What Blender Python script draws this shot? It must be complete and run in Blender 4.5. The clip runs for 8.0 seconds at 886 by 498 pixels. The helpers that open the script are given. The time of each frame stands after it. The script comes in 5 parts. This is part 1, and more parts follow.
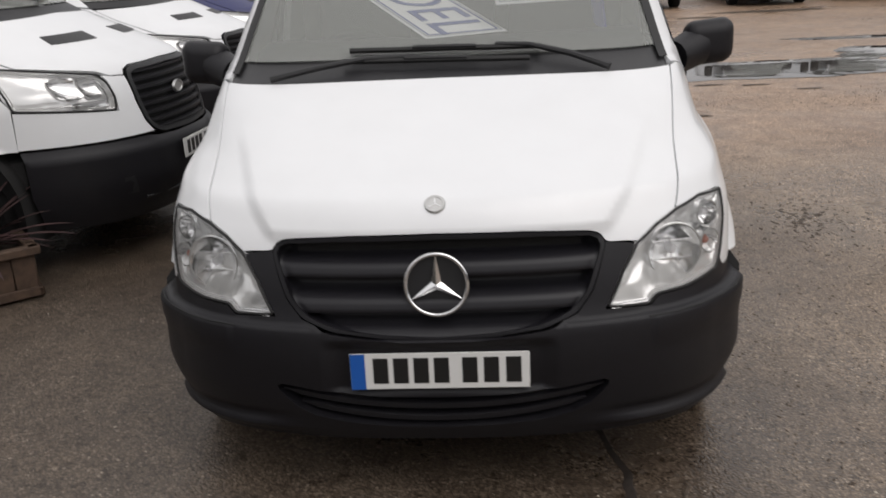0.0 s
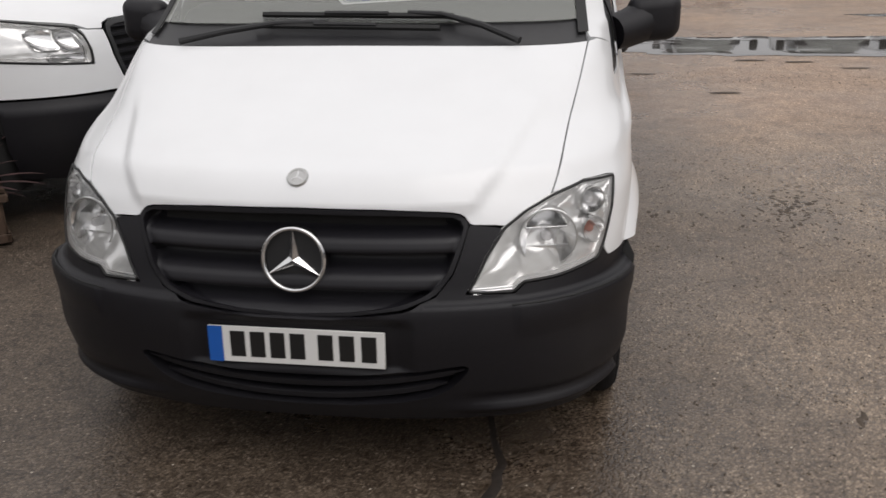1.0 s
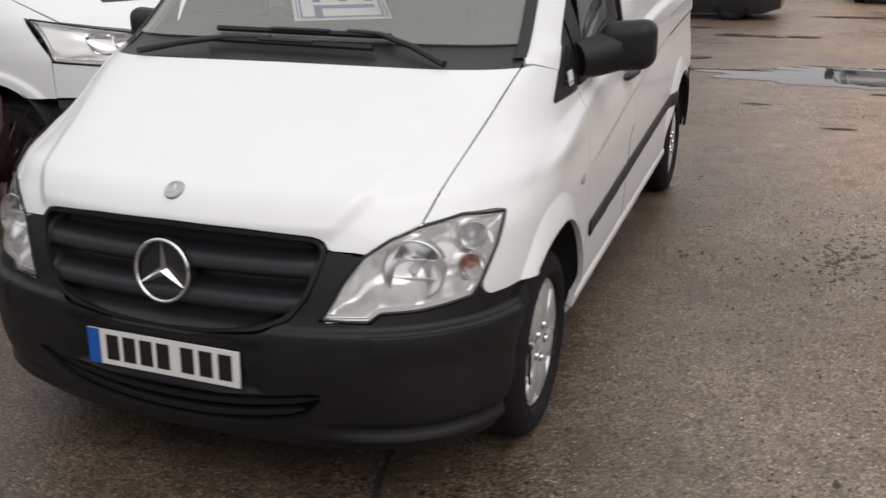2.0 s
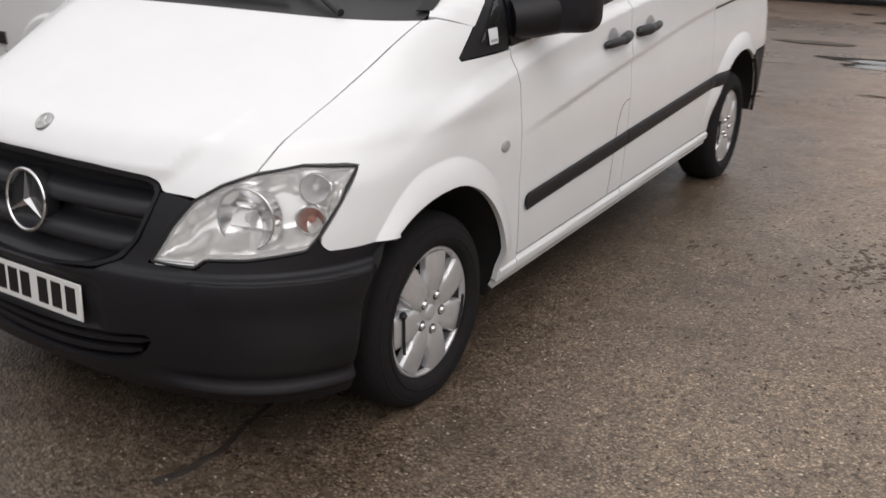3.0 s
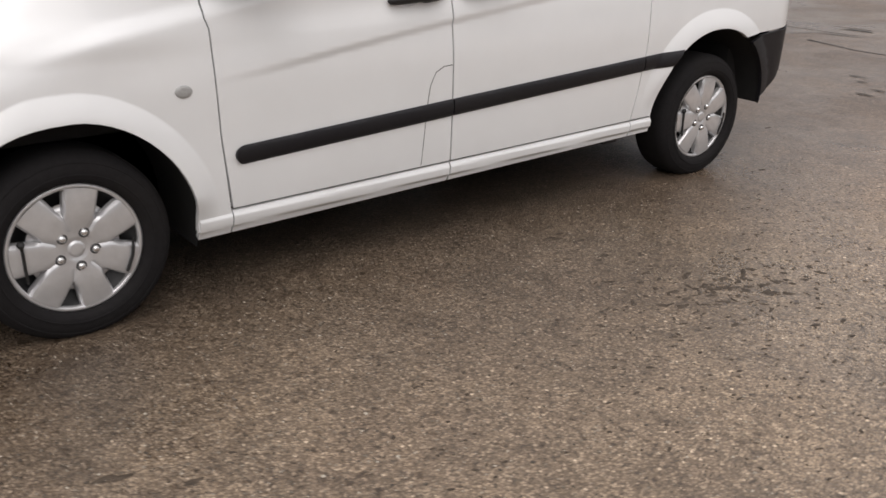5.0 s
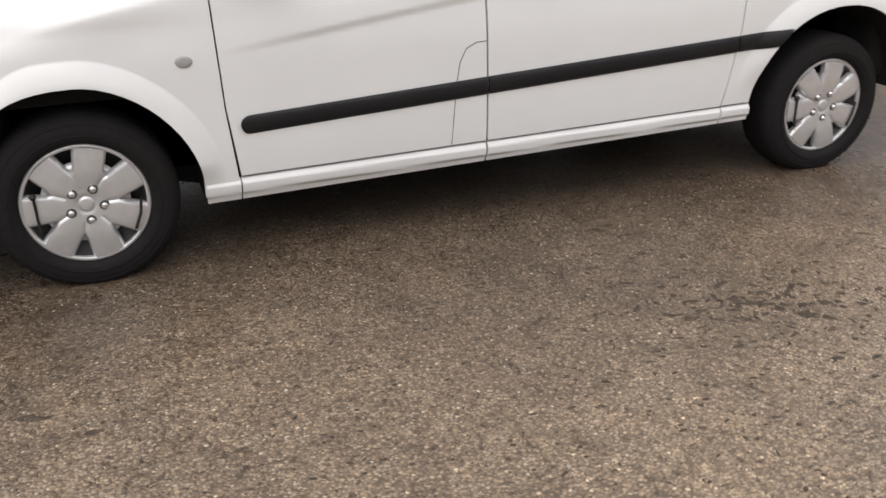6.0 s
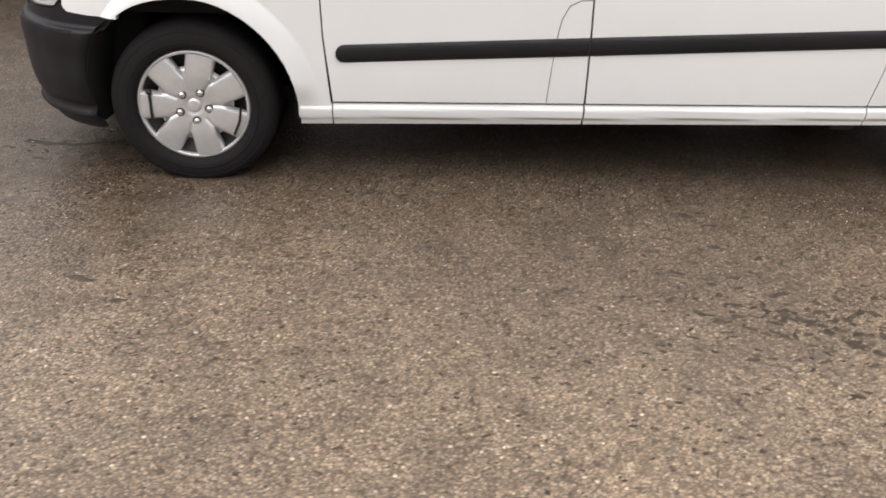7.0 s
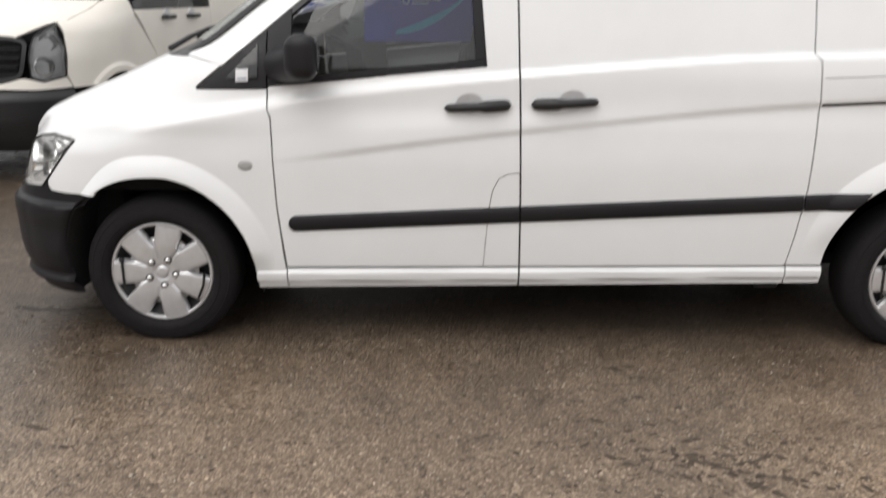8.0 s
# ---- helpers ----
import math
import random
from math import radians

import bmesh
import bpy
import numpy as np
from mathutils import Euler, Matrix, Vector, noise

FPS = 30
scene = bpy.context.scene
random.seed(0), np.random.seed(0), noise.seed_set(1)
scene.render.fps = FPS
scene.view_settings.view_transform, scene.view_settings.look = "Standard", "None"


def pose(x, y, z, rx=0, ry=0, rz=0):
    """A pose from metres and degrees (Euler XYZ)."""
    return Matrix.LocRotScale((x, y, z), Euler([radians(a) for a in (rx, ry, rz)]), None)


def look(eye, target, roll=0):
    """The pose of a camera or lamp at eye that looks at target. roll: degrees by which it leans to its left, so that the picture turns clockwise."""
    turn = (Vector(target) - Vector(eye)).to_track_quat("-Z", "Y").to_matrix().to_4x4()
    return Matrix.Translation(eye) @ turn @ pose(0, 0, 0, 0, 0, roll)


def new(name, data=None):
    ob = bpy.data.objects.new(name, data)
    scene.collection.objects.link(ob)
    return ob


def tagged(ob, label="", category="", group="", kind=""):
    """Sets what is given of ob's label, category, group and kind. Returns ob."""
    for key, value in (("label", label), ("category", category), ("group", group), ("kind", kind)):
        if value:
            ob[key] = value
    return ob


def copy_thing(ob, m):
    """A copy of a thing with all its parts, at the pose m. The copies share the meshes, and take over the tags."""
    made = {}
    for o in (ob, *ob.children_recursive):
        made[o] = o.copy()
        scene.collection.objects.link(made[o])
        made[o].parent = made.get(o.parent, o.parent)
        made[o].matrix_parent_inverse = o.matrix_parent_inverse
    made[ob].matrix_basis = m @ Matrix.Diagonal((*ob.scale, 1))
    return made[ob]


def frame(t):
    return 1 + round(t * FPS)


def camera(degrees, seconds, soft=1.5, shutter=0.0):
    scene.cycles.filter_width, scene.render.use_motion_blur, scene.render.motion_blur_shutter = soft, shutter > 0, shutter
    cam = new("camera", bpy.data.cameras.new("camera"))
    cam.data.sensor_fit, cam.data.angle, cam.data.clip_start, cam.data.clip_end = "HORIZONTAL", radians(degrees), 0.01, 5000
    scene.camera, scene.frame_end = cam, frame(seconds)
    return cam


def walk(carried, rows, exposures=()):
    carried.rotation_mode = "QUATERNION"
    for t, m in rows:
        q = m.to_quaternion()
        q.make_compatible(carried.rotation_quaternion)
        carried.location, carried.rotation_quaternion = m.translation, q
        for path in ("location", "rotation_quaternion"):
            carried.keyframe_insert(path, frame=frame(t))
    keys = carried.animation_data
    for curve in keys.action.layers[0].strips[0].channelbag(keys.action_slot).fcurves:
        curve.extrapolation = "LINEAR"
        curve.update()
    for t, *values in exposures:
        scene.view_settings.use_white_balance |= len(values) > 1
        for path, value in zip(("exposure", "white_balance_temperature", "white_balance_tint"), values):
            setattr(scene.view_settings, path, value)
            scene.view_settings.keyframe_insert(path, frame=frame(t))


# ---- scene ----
cam = camera(52.4, 8.0, shutter=0.4)
PATH = [
    (0, (0.205, -2.349, 1.614), (0.062, -0.455, 0.985), -2.9),
    (0.5, (0.481, -2.332, 1.608), (0.281, -0.466, 0.914), -2.7),
    (1, (0.793, -2.201, 1.611), (0.489, -0.353, 0.91), -1.4),
    (1.5, (1.142, -2.025, 1.622), (0.674, -0.202, 0.946), -1.0),
    (2, (1.59, -1.89, 1.61), (0.916, -0.129, 0.943), -0.5),
    (2.2, (1.74, -1.802, 1.563), (1.041, -0.042, 0.919), -0.04),
    (3.3, (2.565, -1.226, 1.498), (1.434, 0.247, 0.753), 1.19),
    (3.5, (2.717, -1.097, 1.478), (1.52, 0.314, 0.719), 1.4),
    (3.8, (2.94, -0.9, 1.485), (1.687, 0.456, 0.718), -0.21),
    (4, (3.12, -0.765, 1.47), (1.769, 0.551, 0.803), -0.7),
    (4.2, (3.271, -0.608, 1.470), (1.905, 0.658, 0.743), -0.62),
    (4.5, (3.506, -0.393, 1.446), (2.139, 0.851, 0.684), -1.2),
    (4.7, (3.604, -0.218, 1.418), (2.215, 1.013, 0.673), -0.02),
    (5.8, (4.023, 0.744, 1.451), (2.373, 1.501, 0.613), -0.17),
    (6, (4.091, 0.916, 1.449), (2.389, 1.56, 0.62), -0.8),
    (6.2, (4.17, 1.06, 1.463), (2.427, 1.591, 0.638), -0.68),
    (6.5, (4.241, 1.313, 1.457), (2.478, 1.595, 0.555), 1.0),
    (6.8, (4.285, 1.514, 1.465), (2.504, 1.656, 0.570), 2.2),
    (7, (4.277, 1.635, 1.455), (2.505, 1.709, 0.529), 2.0),
    (7.2, (4.354, 1.747, 1.456), (2.548, 1.783, 0.597), 1.92),
    (7.4, (4.411, 1.853, 1.453), (2.570, 1.807, 0.672), 1.91),
    (7.5, (4.43, 1.898, 1.452), (2.579, 1.855, 0.695), 2.1),
    (7.6, (4.454, 1.933, 1.457), (2.591, 1.928, 0.730), 2.21),
    (7.7, (4.482, 1.958, 1.466), (2.607, 1.960, 0.771), 1.70),
    (7.8, (4.508, 1.975, 1.475), (2.616, 1.960, 0.815), 0.9),
    (8, (4.548, 1.994, 1.479), (2.628, 1.989, 0.919), 0.5),
]
walk(cam, [(t, look(eye, target, roll)) for t, eye, target, roll in PATH],
     [(0, 0.12, 6600, 13), (2, 0.17, 6600, 13), (3.5, 0.32, 6600, 13), (4, 0.40, 6630, 13), (4.5, 0.31, 6680, 14), (6, 0.50, 6650, 12), (7, 0.78, 6660, 12), (8, 0.56, 6600, 11)])

from mathutils import geometry

# ---- world and light: a bright overcast day ----
world = bpy.data.worlds.new("overcast_sky")
scene.world = world
world.use_nodes = True
wn = world.node_tree
sky = wn.nodes.new("ShaderNodeTexSky")
sky.sky_type = "NISHITA"
sky.sun_disc = False
sky.sun_elevation, sky.sun_rotation = radians(62), radians(140)
sky.dust_density, sky.ozone_density = 3.0, 1.0
grey = wn.nodes.new("ShaderNodeHueSaturation")
grey.inputs["Saturation"].default_value = 0.12
wn.links.new(sky.outputs[0], grey.inputs["Color"])
cloud = wn.nodes.new("ShaderNodeMix")
cloud.data_type = "RGBA"
cloud.inputs[0].default_value = 0.7
wn.links.new(grey.outputs[0], cloud.inputs[6])
up = wn.nodes.new("ShaderNodeSeparateXYZ")
wn.links.new(wn.nodes.new("ShaderNodeTexCoord").outputs["Generated"], up.inputs[0])
dome_light = wn.nodes.new("ShaderNodeValToRGB")
dome_light.color_ramp.elements[0].color = (0.53, 0.535, 0.54, 1)
dome_light.color_ramp.elements[1].color = (0.96, 0.965, 0.97, 1)
wn.links.new(up.outputs["Z"], dome_light.inputs[0])
grow = wn.nodes.new("ShaderNodeVectorMath")
grow.operation = "SCALE"
grow.inputs["Scale"].default_value = 7.9
wn.links.new(dome_light.outputs[0], grow.inputs[0])
wn.links.new(grow.outputs[0], cloud.inputs[7])
wn.links.new(cloud.outputs[2], wn.nodes["Background"].inputs[0])
wn.nodes["Background"].inputs[1].default_value = 0.137
sun = new("sun", bpy.data.lights.new("sun", "SUN"))
sun.data.energy, sun.data.angle, sun.data.color = 0.74, radians(60), (1.0, 0.97, 0.93)
sun.matrix_world = look((3.6, -2.2, 5.6), (0, 0, 0))


# ---- materials ----
def material(name, color, rough=0.5, metal=0.0, grain=0.0, scale=40.0, wear=0.0, wear_scale=3.0, bump=0.0, bump_scale=None,
             coat=0.0, dirt=(0.1, 0.08, 0.06), spec=0.5, rough_var=0.0):
    """A principled surface with a fine grain, a coarse wear or dirt and a relief."""
    m = bpy.data.materials.new(name)
    m.use_nodes = True
    t = m.node_tree
    p = t.nodes["Principled BSDF"]
    p.inputs["Roughness"].default_value, p.inputs["Metallic"].default_value = rough, metal
    p.inputs["Coat Weight"].default_value, p.inputs["Coat Roughness"].default_value = coat, 0.04
    p.inputs["Specular IOR Level"].default_value = spec
    pos = t.nodes.new("ShaderNodeTexCoord").outputs["Object"]

    def noise_at(s, detail=4.0):
        n = t.nodes.new("ShaderNodeTexNoise")
        n.inputs["Scale"].default_value, n.inputs["Detail"].default_value = s, detail
        t.links.new(pos, n.inputs["Vector"])
        return n.outputs["Fac"]

    def mixed(a, b, fac):
        n = t.nodes.new("ShaderNodeMix")
        n.data_type = "RGBA"
        for v, k in ((a, 6), (b, 7)):
            if isinstance(v, tuple):
                n.inputs[k].default_value = (*v, 1)
            else:
                t.links.new(v, n.inputs[k])
        t.links.new(fac, n.inputs[0])
        return n.outputs[2]

    def spread(fac, lo, hi, to_lo=0.0, to_hi=1.0):
        n = t.nodes.new("ShaderNodeMapRange")
        n.inputs[1].default_value, n.inputs[2].default_value = lo, hi
        n.inputs[3].default_value, n.inputs[4].default_value = to_lo, to_hi
        t.links.new(fac, n.inputs[0])
        return n.outputs[0]

    c = color
    if grain:
        lo, hi = (tuple(v * (1 - grain) for v in color), tuple(min(1, v * (1 + grain)) for v in color))
        c = mixed(lo, hi, spread(noise_at(scale), 0.3, 0.7))
    if wear:
        c = mixed(c, dirt, spread(noise_at(wear_scale, 6.0), 0.5, 0.8, 0.0, wear))
    if isinstance(c, tuple):
        p.inputs["Base Color"].default_value = (*c, 1)
    else:
        t.links.new(c, p.inputs["Base Color"])
    if rough_var:
        t.links.new(spread(noise_at(wear_scale * 2.3, 5.0), 0.3, 0.7, max(0.02, rough - rough_var), rough + rough_var), p.inputs["Roughness"])
    if bump:
        b = t.nodes.new("ShaderNodeBump")
        b.inputs["Strength"].default_value, b.inputs["Distance"].default_value = bump, 0.002
        t.links.new(noise_at(bump_scale or scale), b.inputs["Height"])
        t.links.new(b.outputs[0], p.inputs["Normal"])
    return m


def clear_glass(name, tint=(0.9, 0.95, 0.93), rough=0.0, ior=1.75, dust_glare=0.02):
    """Thin window glass: see-through, with a mirror on top that grows towards grazing."""
    m = bpy.data.materials.new(name)
    m.use_nodes = True
    t = m.node_tree
    t.nodes.remove(t.nodes["Principled BSDF"])
    clear = t.nodes.new("ShaderNodeBsdfTransparent")
    clear.inputs[0].default_value = (*tint, 1)
    gloss = t.nodes.new("ShaderNodeBsdfGlossy")
    gloss.inputs["Roughness"].default_value = rough
    fres = t.nodes.new("ShaderNodeFresnel")
    fres.inputs[0].default_value = ior
    mix = t.nodes.new("ShaderNodeMixShader")
    t.links.new(fres.outputs[0], mix.inputs[0])
    t.links.new(clear.outputs[0], mix.inputs[1])
    t.links.new(gloss.outputs[0], mix.inputs[2])
    # pale diffuse film: light dust, and sky glare painted on where it is strong
    film = t.nodes.new("ShaderNodeBsdfDiffuse")
    film.inputs[0].default_value = (0.55, 0.57, 0.53, 1)
    filmed = t.nodes.new("ShaderNodeMixShader")
    filmed.inputs[0].default_value = dust_glare
    t.links.new(mix.outputs[0], filmed.inputs[1])
    t.links.new(film.outputs[0], filmed.inputs[2])
    t.links.new(filmed.outputs[0], t.nodes["Material Output"].inputs[0])
    return m


white_paint = material("white_paint", (0.788, 0.80, 0.808), 0.32, coat=0.6, grain=0.015, scale=6, wear=0.10, wear_scale=1.7, dirt=(0.55, 0.53, 0.5))
old_white_paint = material("old_white_paint", (0.78, 0.745, 0.68), 0.35, coat=0.4, grain=0.02, scale=5, wear=0.2, wear_scale=2.0, dirt=(0.5, 0.47, 0.43))
dark_paint = material("dark_paint", (0.012, 0.013, 0.017), 0.3, coat=0.5, wear=0.3, wear_scale=2, dirt=(0.05, 0.045, 0.04))
blue_paint = material("blue_paint", (0.01, 0.015, 0.10), 0.3, coat=0.5, wear=0.2, dirt=(0.05, 0.05, 0.08))
grey_plastic = material("grey_plastic", (0.0078, 0.0073, 0.0096), 0.48, spec=0.36, grain=0.12, scale=60, wear=0.25, wear_scale=2.5, dirt=(0.030, 0.028, 0.027), bump=0.25, bump_scale=900)
black_plastic = material("black_plastic", (0.012, 0.012, 0.013), 0.45, grain=0.1, scale=50, wear=0.2, dirt=(0.03, 0.028, 0.026), bump=0.15, bump_scale=700)
rubber = material("tyre_rubber", (0.0125, 0.0115, 0.0122), 0.85, spec=0.2, grain=0.15, scale=60, wear=0.4, wear_scale=5, dirt=(0.018, 0.016, 0.014), bump=0.4, bump_scale=300)
seal_rubber = material("seal_rubber", (0.010, 0.010, 0.010), 0.6)
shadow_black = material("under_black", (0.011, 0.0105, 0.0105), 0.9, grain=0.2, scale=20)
chrome = material("chrome", (0.84, 0.84, 0.84), 0.16, 1.0, rough_var=0.06)
silver_plastic = material("silver_plastic", (0.62, 0.62, 0.63), 0.30, 0.55, grain=0.05, scale=30, wear=0.30, wear_scale=9, dirt=(0.32, 0.31, 0.30))
lamp_silver = material("lamp_reflector", (0.92, 0.92, 0.92), 0.17, 1.0, rough_var=0.05, wear_scale=9)
lamp_chrome = material("lamp_chrome", (0.95, 0.95, 0.94), 0.17, 0.52, rough_var=0.05, wear_scale=7)
lamp_frame = material("lamp_frame", (0.80, 0.80, 0.80), 0.30, 0.15, grain=0.04, scale=40)
cowl_plastic = material("cowl_plastic", (0.018, 0.018, 0.020), 0.42, grain=0.1, scale=60, wear=0.3, wear_scale=3, dirt=(0.06, 0.058, 0.055))
grille_plastic = material("grille_plastic", (0.0095, 0.0090, 0.0118), 0.46, spec=0.42, grain=0.1, scale=60, wear=0.2, wear_scale=2.5, dirt=(0.025, 0.024, 0.023))
lamp_white = material("lamp_white", (0.62, 0.62, 0.62), 0.4)
bolt_dark = material("bolt_seat_dark", (0.07, 0.07, 0.07), 0.5, 0.2)
indicator_grey = material("indicator_grey", (0.36, 0.36, 0.355), 0.35, grain=0.1, scale=90)
badge_silver = material("badge_silver", (0.50, 0.50, 0.49), 0.3, 0.8)
card_white = material("card_white", (0.90, 0.91, 0.92), 0.5, wear=0.05)
lamp_grey = material("lamp_housing", (0.82, 0.82, 0.83), 0.28, 0.35, grain=0.1, scale=20)
amber = material("amber_bulb", (0.50, 0.22, 0.17), 0.25)
plate_white = material("plate_white", (0.74, 0.74, 0.72), 0.35, wear=0.15, wear_scale=8, dirt=(0.5, 0.48, 0.45))
plate_black = material("plate_black", (0.010, 0.010, 0.010), 0.4)
plate_blue = material("plate_blue", (0.010, 0.10, 0.42), 0.35, wear=0.1, wear_scale=9, dirt=(0.2, 0.25, 0.3))
print_white = material("print_white", (0.72, 0.73, 0.75), 0.5, wear=0.08)
print_blue = material("print_blue", (0.03, 0.06, 0.30), 0.5, wear=0.08, dirt=(0.1, 0.12, 0.3))
print_grey = material("print_grey", (0.35, 0.37, 0.42), 0.5)
banner_blue = material("banner_blue", (0.06, 0.06, 0.56), 0.5, grain=0.2, scale=6)
banner_cyan = material("banner_cyan", (0.05, 0.60, 0.95), 0.5, grain=0.1, scale=8)
fabric = material("seat_fabric", (0.035, 0.035, 0.038), 0.9, grain=0.25, scale=120, bump=0.4, bump_scale=400)
liner = material("cab_lining", (0.34, 0.335, 0.32), 0.8, grain=0.1, scale=30, bump=0.2, bump_scale=300)
# the windscreen's strong film paints in the sky's reflection
windscreen_glass = clear_glass("windscreen_glass", (0.97, 0.985, 0.975), ior=1.8, dust_glare=0.30)
side_glass = clear_glass("side_glass", (0.49, 0.53, 0.53))
lamp_glass = clear_glass("lamp_glass", (0.95, 0.95, 0.95), ior=1.5)
yard_wall = material("yard_wall", (0.20, 0.20, 0.205), 0.7, grain=0.2, scale=2, wear=0.3, wear_scale=1.2, dirt=(0.12, 0.11, 0.10))
wood = material("weathered_wood", (0.075, 0.046, 0.030), 0.8, grain=0.3, scale=18, wear=0.5, wear_scale=7, dirt=(0.07, 0.05, 0.035), bump=0.5, bump_scale=60)
soil = material("soil", (0.03, 0.022, 0.016), 0.95, grain=0.4, scale=60, bump=0.8, bump_scale=80)
leaf = material("cordyline_leaf", (0.050, 0.024, 0.024), 0.8, grain=0.35, scale=14, wear=0.4, wear_scale=9, dirt=(0.08, 0.05, 0.04))
steel = material("dull_steel", (0.30, 0.30, 0.30), 0.4, 0.9, grain=0.15, scale=20)


# ---- mesh helpers ----
def thing(name, at, label, category, group="", kind=""):
    ob = new(name)
    ob.location = at
    ob.empty_display_size = 0.2
    bpy.context.view_layer.update()
    return tagged(ob, label, category, group, kind)


def link(name, me, mat, parent=None, label=""):
    me.materials.append(mat)
    ob = new(name, me)
    if parent is not None:
        ob.parent = parent
        bpy.context.view_layer.update()
        ob.matrix_parent_inverse = parent.matrix_world.inverted()
    return tagged(ob, label) if label else ob


def part(name, bm, mat, parent=None, label="", smooth=True, angle=40):
    me = bpy.data.meshes.new(name)
    bmesh.ops.recalc_face_normals(bm, faces=bm.faces)
    bm.to_mesh(me)
    bm.free()
    if smooth:
        me.shade_smooth()
        me.set_sharp_from_angle(angle=radians(angle))
    return link(name, me, mat, parent, label)


def block(size, at, bevel=0.0, segments=2, turn=(0, 0, 0), bm=None, taper=1.0):
    """A bevelled block, its centre at `at`; taper scales its top."""
    one = bmesh.new()
    bmesh.ops.create_cube(one, size=1)
    for v in one.verts:
        k = taper if v.co.z > 0 else 1
        v.co = Vector((v.co.x * size[0] * k, v.co.y * size[1] * k, v.co.z * size[2]))
    if bevel:
        bmesh.ops.bevel(one, geom=list(one.edges), offset=bevel, segments=segments, profile=0.5, affect="EDGES")
    bmesh.ops.transform(one, matrix=pose(*at, *turn), verts=one.verts)
    if bm is None:
        return one
    tmp = bpy.data.meshes.new("tmp")
    one.to_mesh(tmp)
    one.free()
    bm.from_mesh(tmp)
    bpy.data.meshes.remove(tmp)
    return bm


def grid_mesh(rows, closed_u=False, closed_v=False, bm=None):
    """A skin over rows of points."""
    bm = bm or bmesh.new()
    vs = [[bm.verts.new(p) for p in r] for r in rows]
    nu, nv = len(vs), len(vs[0])
    for i in range(nu if closed_u else nu - 1):
        for j in range(nv if closed_v else nv - 1):
            q = [vs[i][j], vs[i][(j + 1) % nv], vs[(i + 1) % nu][(j + 1) % nv], vs[(i + 1) % nu][j]]
            bm.faces.new(q)
    return bm


def lathe(profile, steps=48, m=None, bm=None, closed=False):
    """Turns (radius, height) round the z axis, then places it by m."""
    m = m or Matrix()
    rows = []
    for k in range(steps):
        a = 2 * math.pi * k / steps
        rows.append([m @ Vector((r * math.cos(a), r * math.sin(a), h)) for r, h in profile])
    bm = grid_mesh(rows, closed_u=True, closed_v=closed, bm=bm)
    bmesh.ops.remove_doubles(bm, verts=bm.verts, dist=1e-5)
    return bm


def tube(points, radius, sides=8, bm=None, flat=1.0):
    """A round bar along points, tapered if radius is a pair."""
    pts = [Vector(p) for p in points]
    r0, r1 = radius if isinstance(radius, tuple) else (radius, radius)
    rows = []
    for i, p in enumerate(pts):
        d = (pts[min(i + 1, len(pts) - 1)] - pts[max(i - 1, 0)]).normalized()
        a = d.cross(Vector((0, 0, 1)))
        a = a.normalized() if a.length > 1e-4 else Vector((1, 0, 0))
        b = d.cross(a).normalized()
        r = r0 + (r1 - r0) * i / (len(pts) - 1)
        rows.append([p + a * r * math.cos(2 * math.pi * k / sides) + b * r * flat * math.sin(2 * math.pi * k / sides) for k in range(sides)])
    bm = grid_mesh(rows, closed_v=True, bm=bm)
    bm.verts.ensure_lookup_table()
    n = len(bm.verts)
    k = len(pts) * sides
    bm.faces.new([bm.verts[n - k + i] for i in range(sides)])
    bm.faces.new([bm.verts[n - 1 - i] for i in range(sides)])
    return bm


def curve(*pairs):
    """A smooth line through (position, value) pairs."""
    xs, vs = [p[0] for p in pairs], [p[1] for p in pairs]
    n = len(xs)
    d = [(vs[i + 1] - vs[i]) / (xs[i + 1] - xs[i]) for i in range(n - 1)]
    s = [d[0]] + [0 if d[i - 1] * d[i] <= 0 else 2 * d[i - 1] * d[i] / (d[i - 1] + d[i]) for i in range(1, n - 1)] + [d[-1]]

    def f(x):
        if x <= xs[0]:
            return vs[0] + s[0] * (x - xs[0])
        if x >= xs[-1]:
            return vs[-1] + s[-1] * (x - xs[-1])
        i = max(k for k in range(n - 1) if xs[k] <= x)
        h = xs[i + 1] - xs[i]
        t = (x - xs[i]) / h
        return ((2 * t ** 3 - 3 * t * t + 1) * vs[i] + (t ** 3 - 2 * t * t + t) * h * s[i]
                + (3 * t * t - 2 * t ** 3) * vs[i + 1] + (t ** 3 - t * t) * h * s[i + 1])
    return f


def ease(a, b, x):
    t = min(1, max(0, (x - a) / (b - a)))
    return t * t * (3 - 2 * t)


def inset(outline, by):
    """The outline moved inwards along its own normals."""
    n = len(outline)
    area = sum(outline[i - 1][0] * outline[i][1] - outline[i][0] * outline[i - 1][1] for i in range(n))
    out = []
    for i, p in enumerate(outline):
        d = (Vector(outline[(i + 1) % n]) - Vector(outline[i - 1])).normalized()
        nn = Vector((-d.y, d.x)) * (1 if area > 0 else -1)
        out.append((p[0] + nn.x * by, p[1] + nn.y * by))
    return out


def loop_tube(points, radius, sides=6):
    """A closed round cord through points."""
    pts = [Vector(p) for p in points]
    n = len(pts)
    rows = []
    for i, p in enumerate(pts):
        d = (pts[(i + 1) % n] - pts[i - 1]).normalized()
        a = d.cross(Vector((0.3, 0.9, 0.3))).normalized()
        b = d.cross(a)
        rows.append([p + (a * math.cos(2 * math.pi * k / sides) + b * math.sin(2 * math.pi * k / sides)) * radius for k in range(sides)])
    return grid_mesh(rows, closed_u=True, closed_v=True)


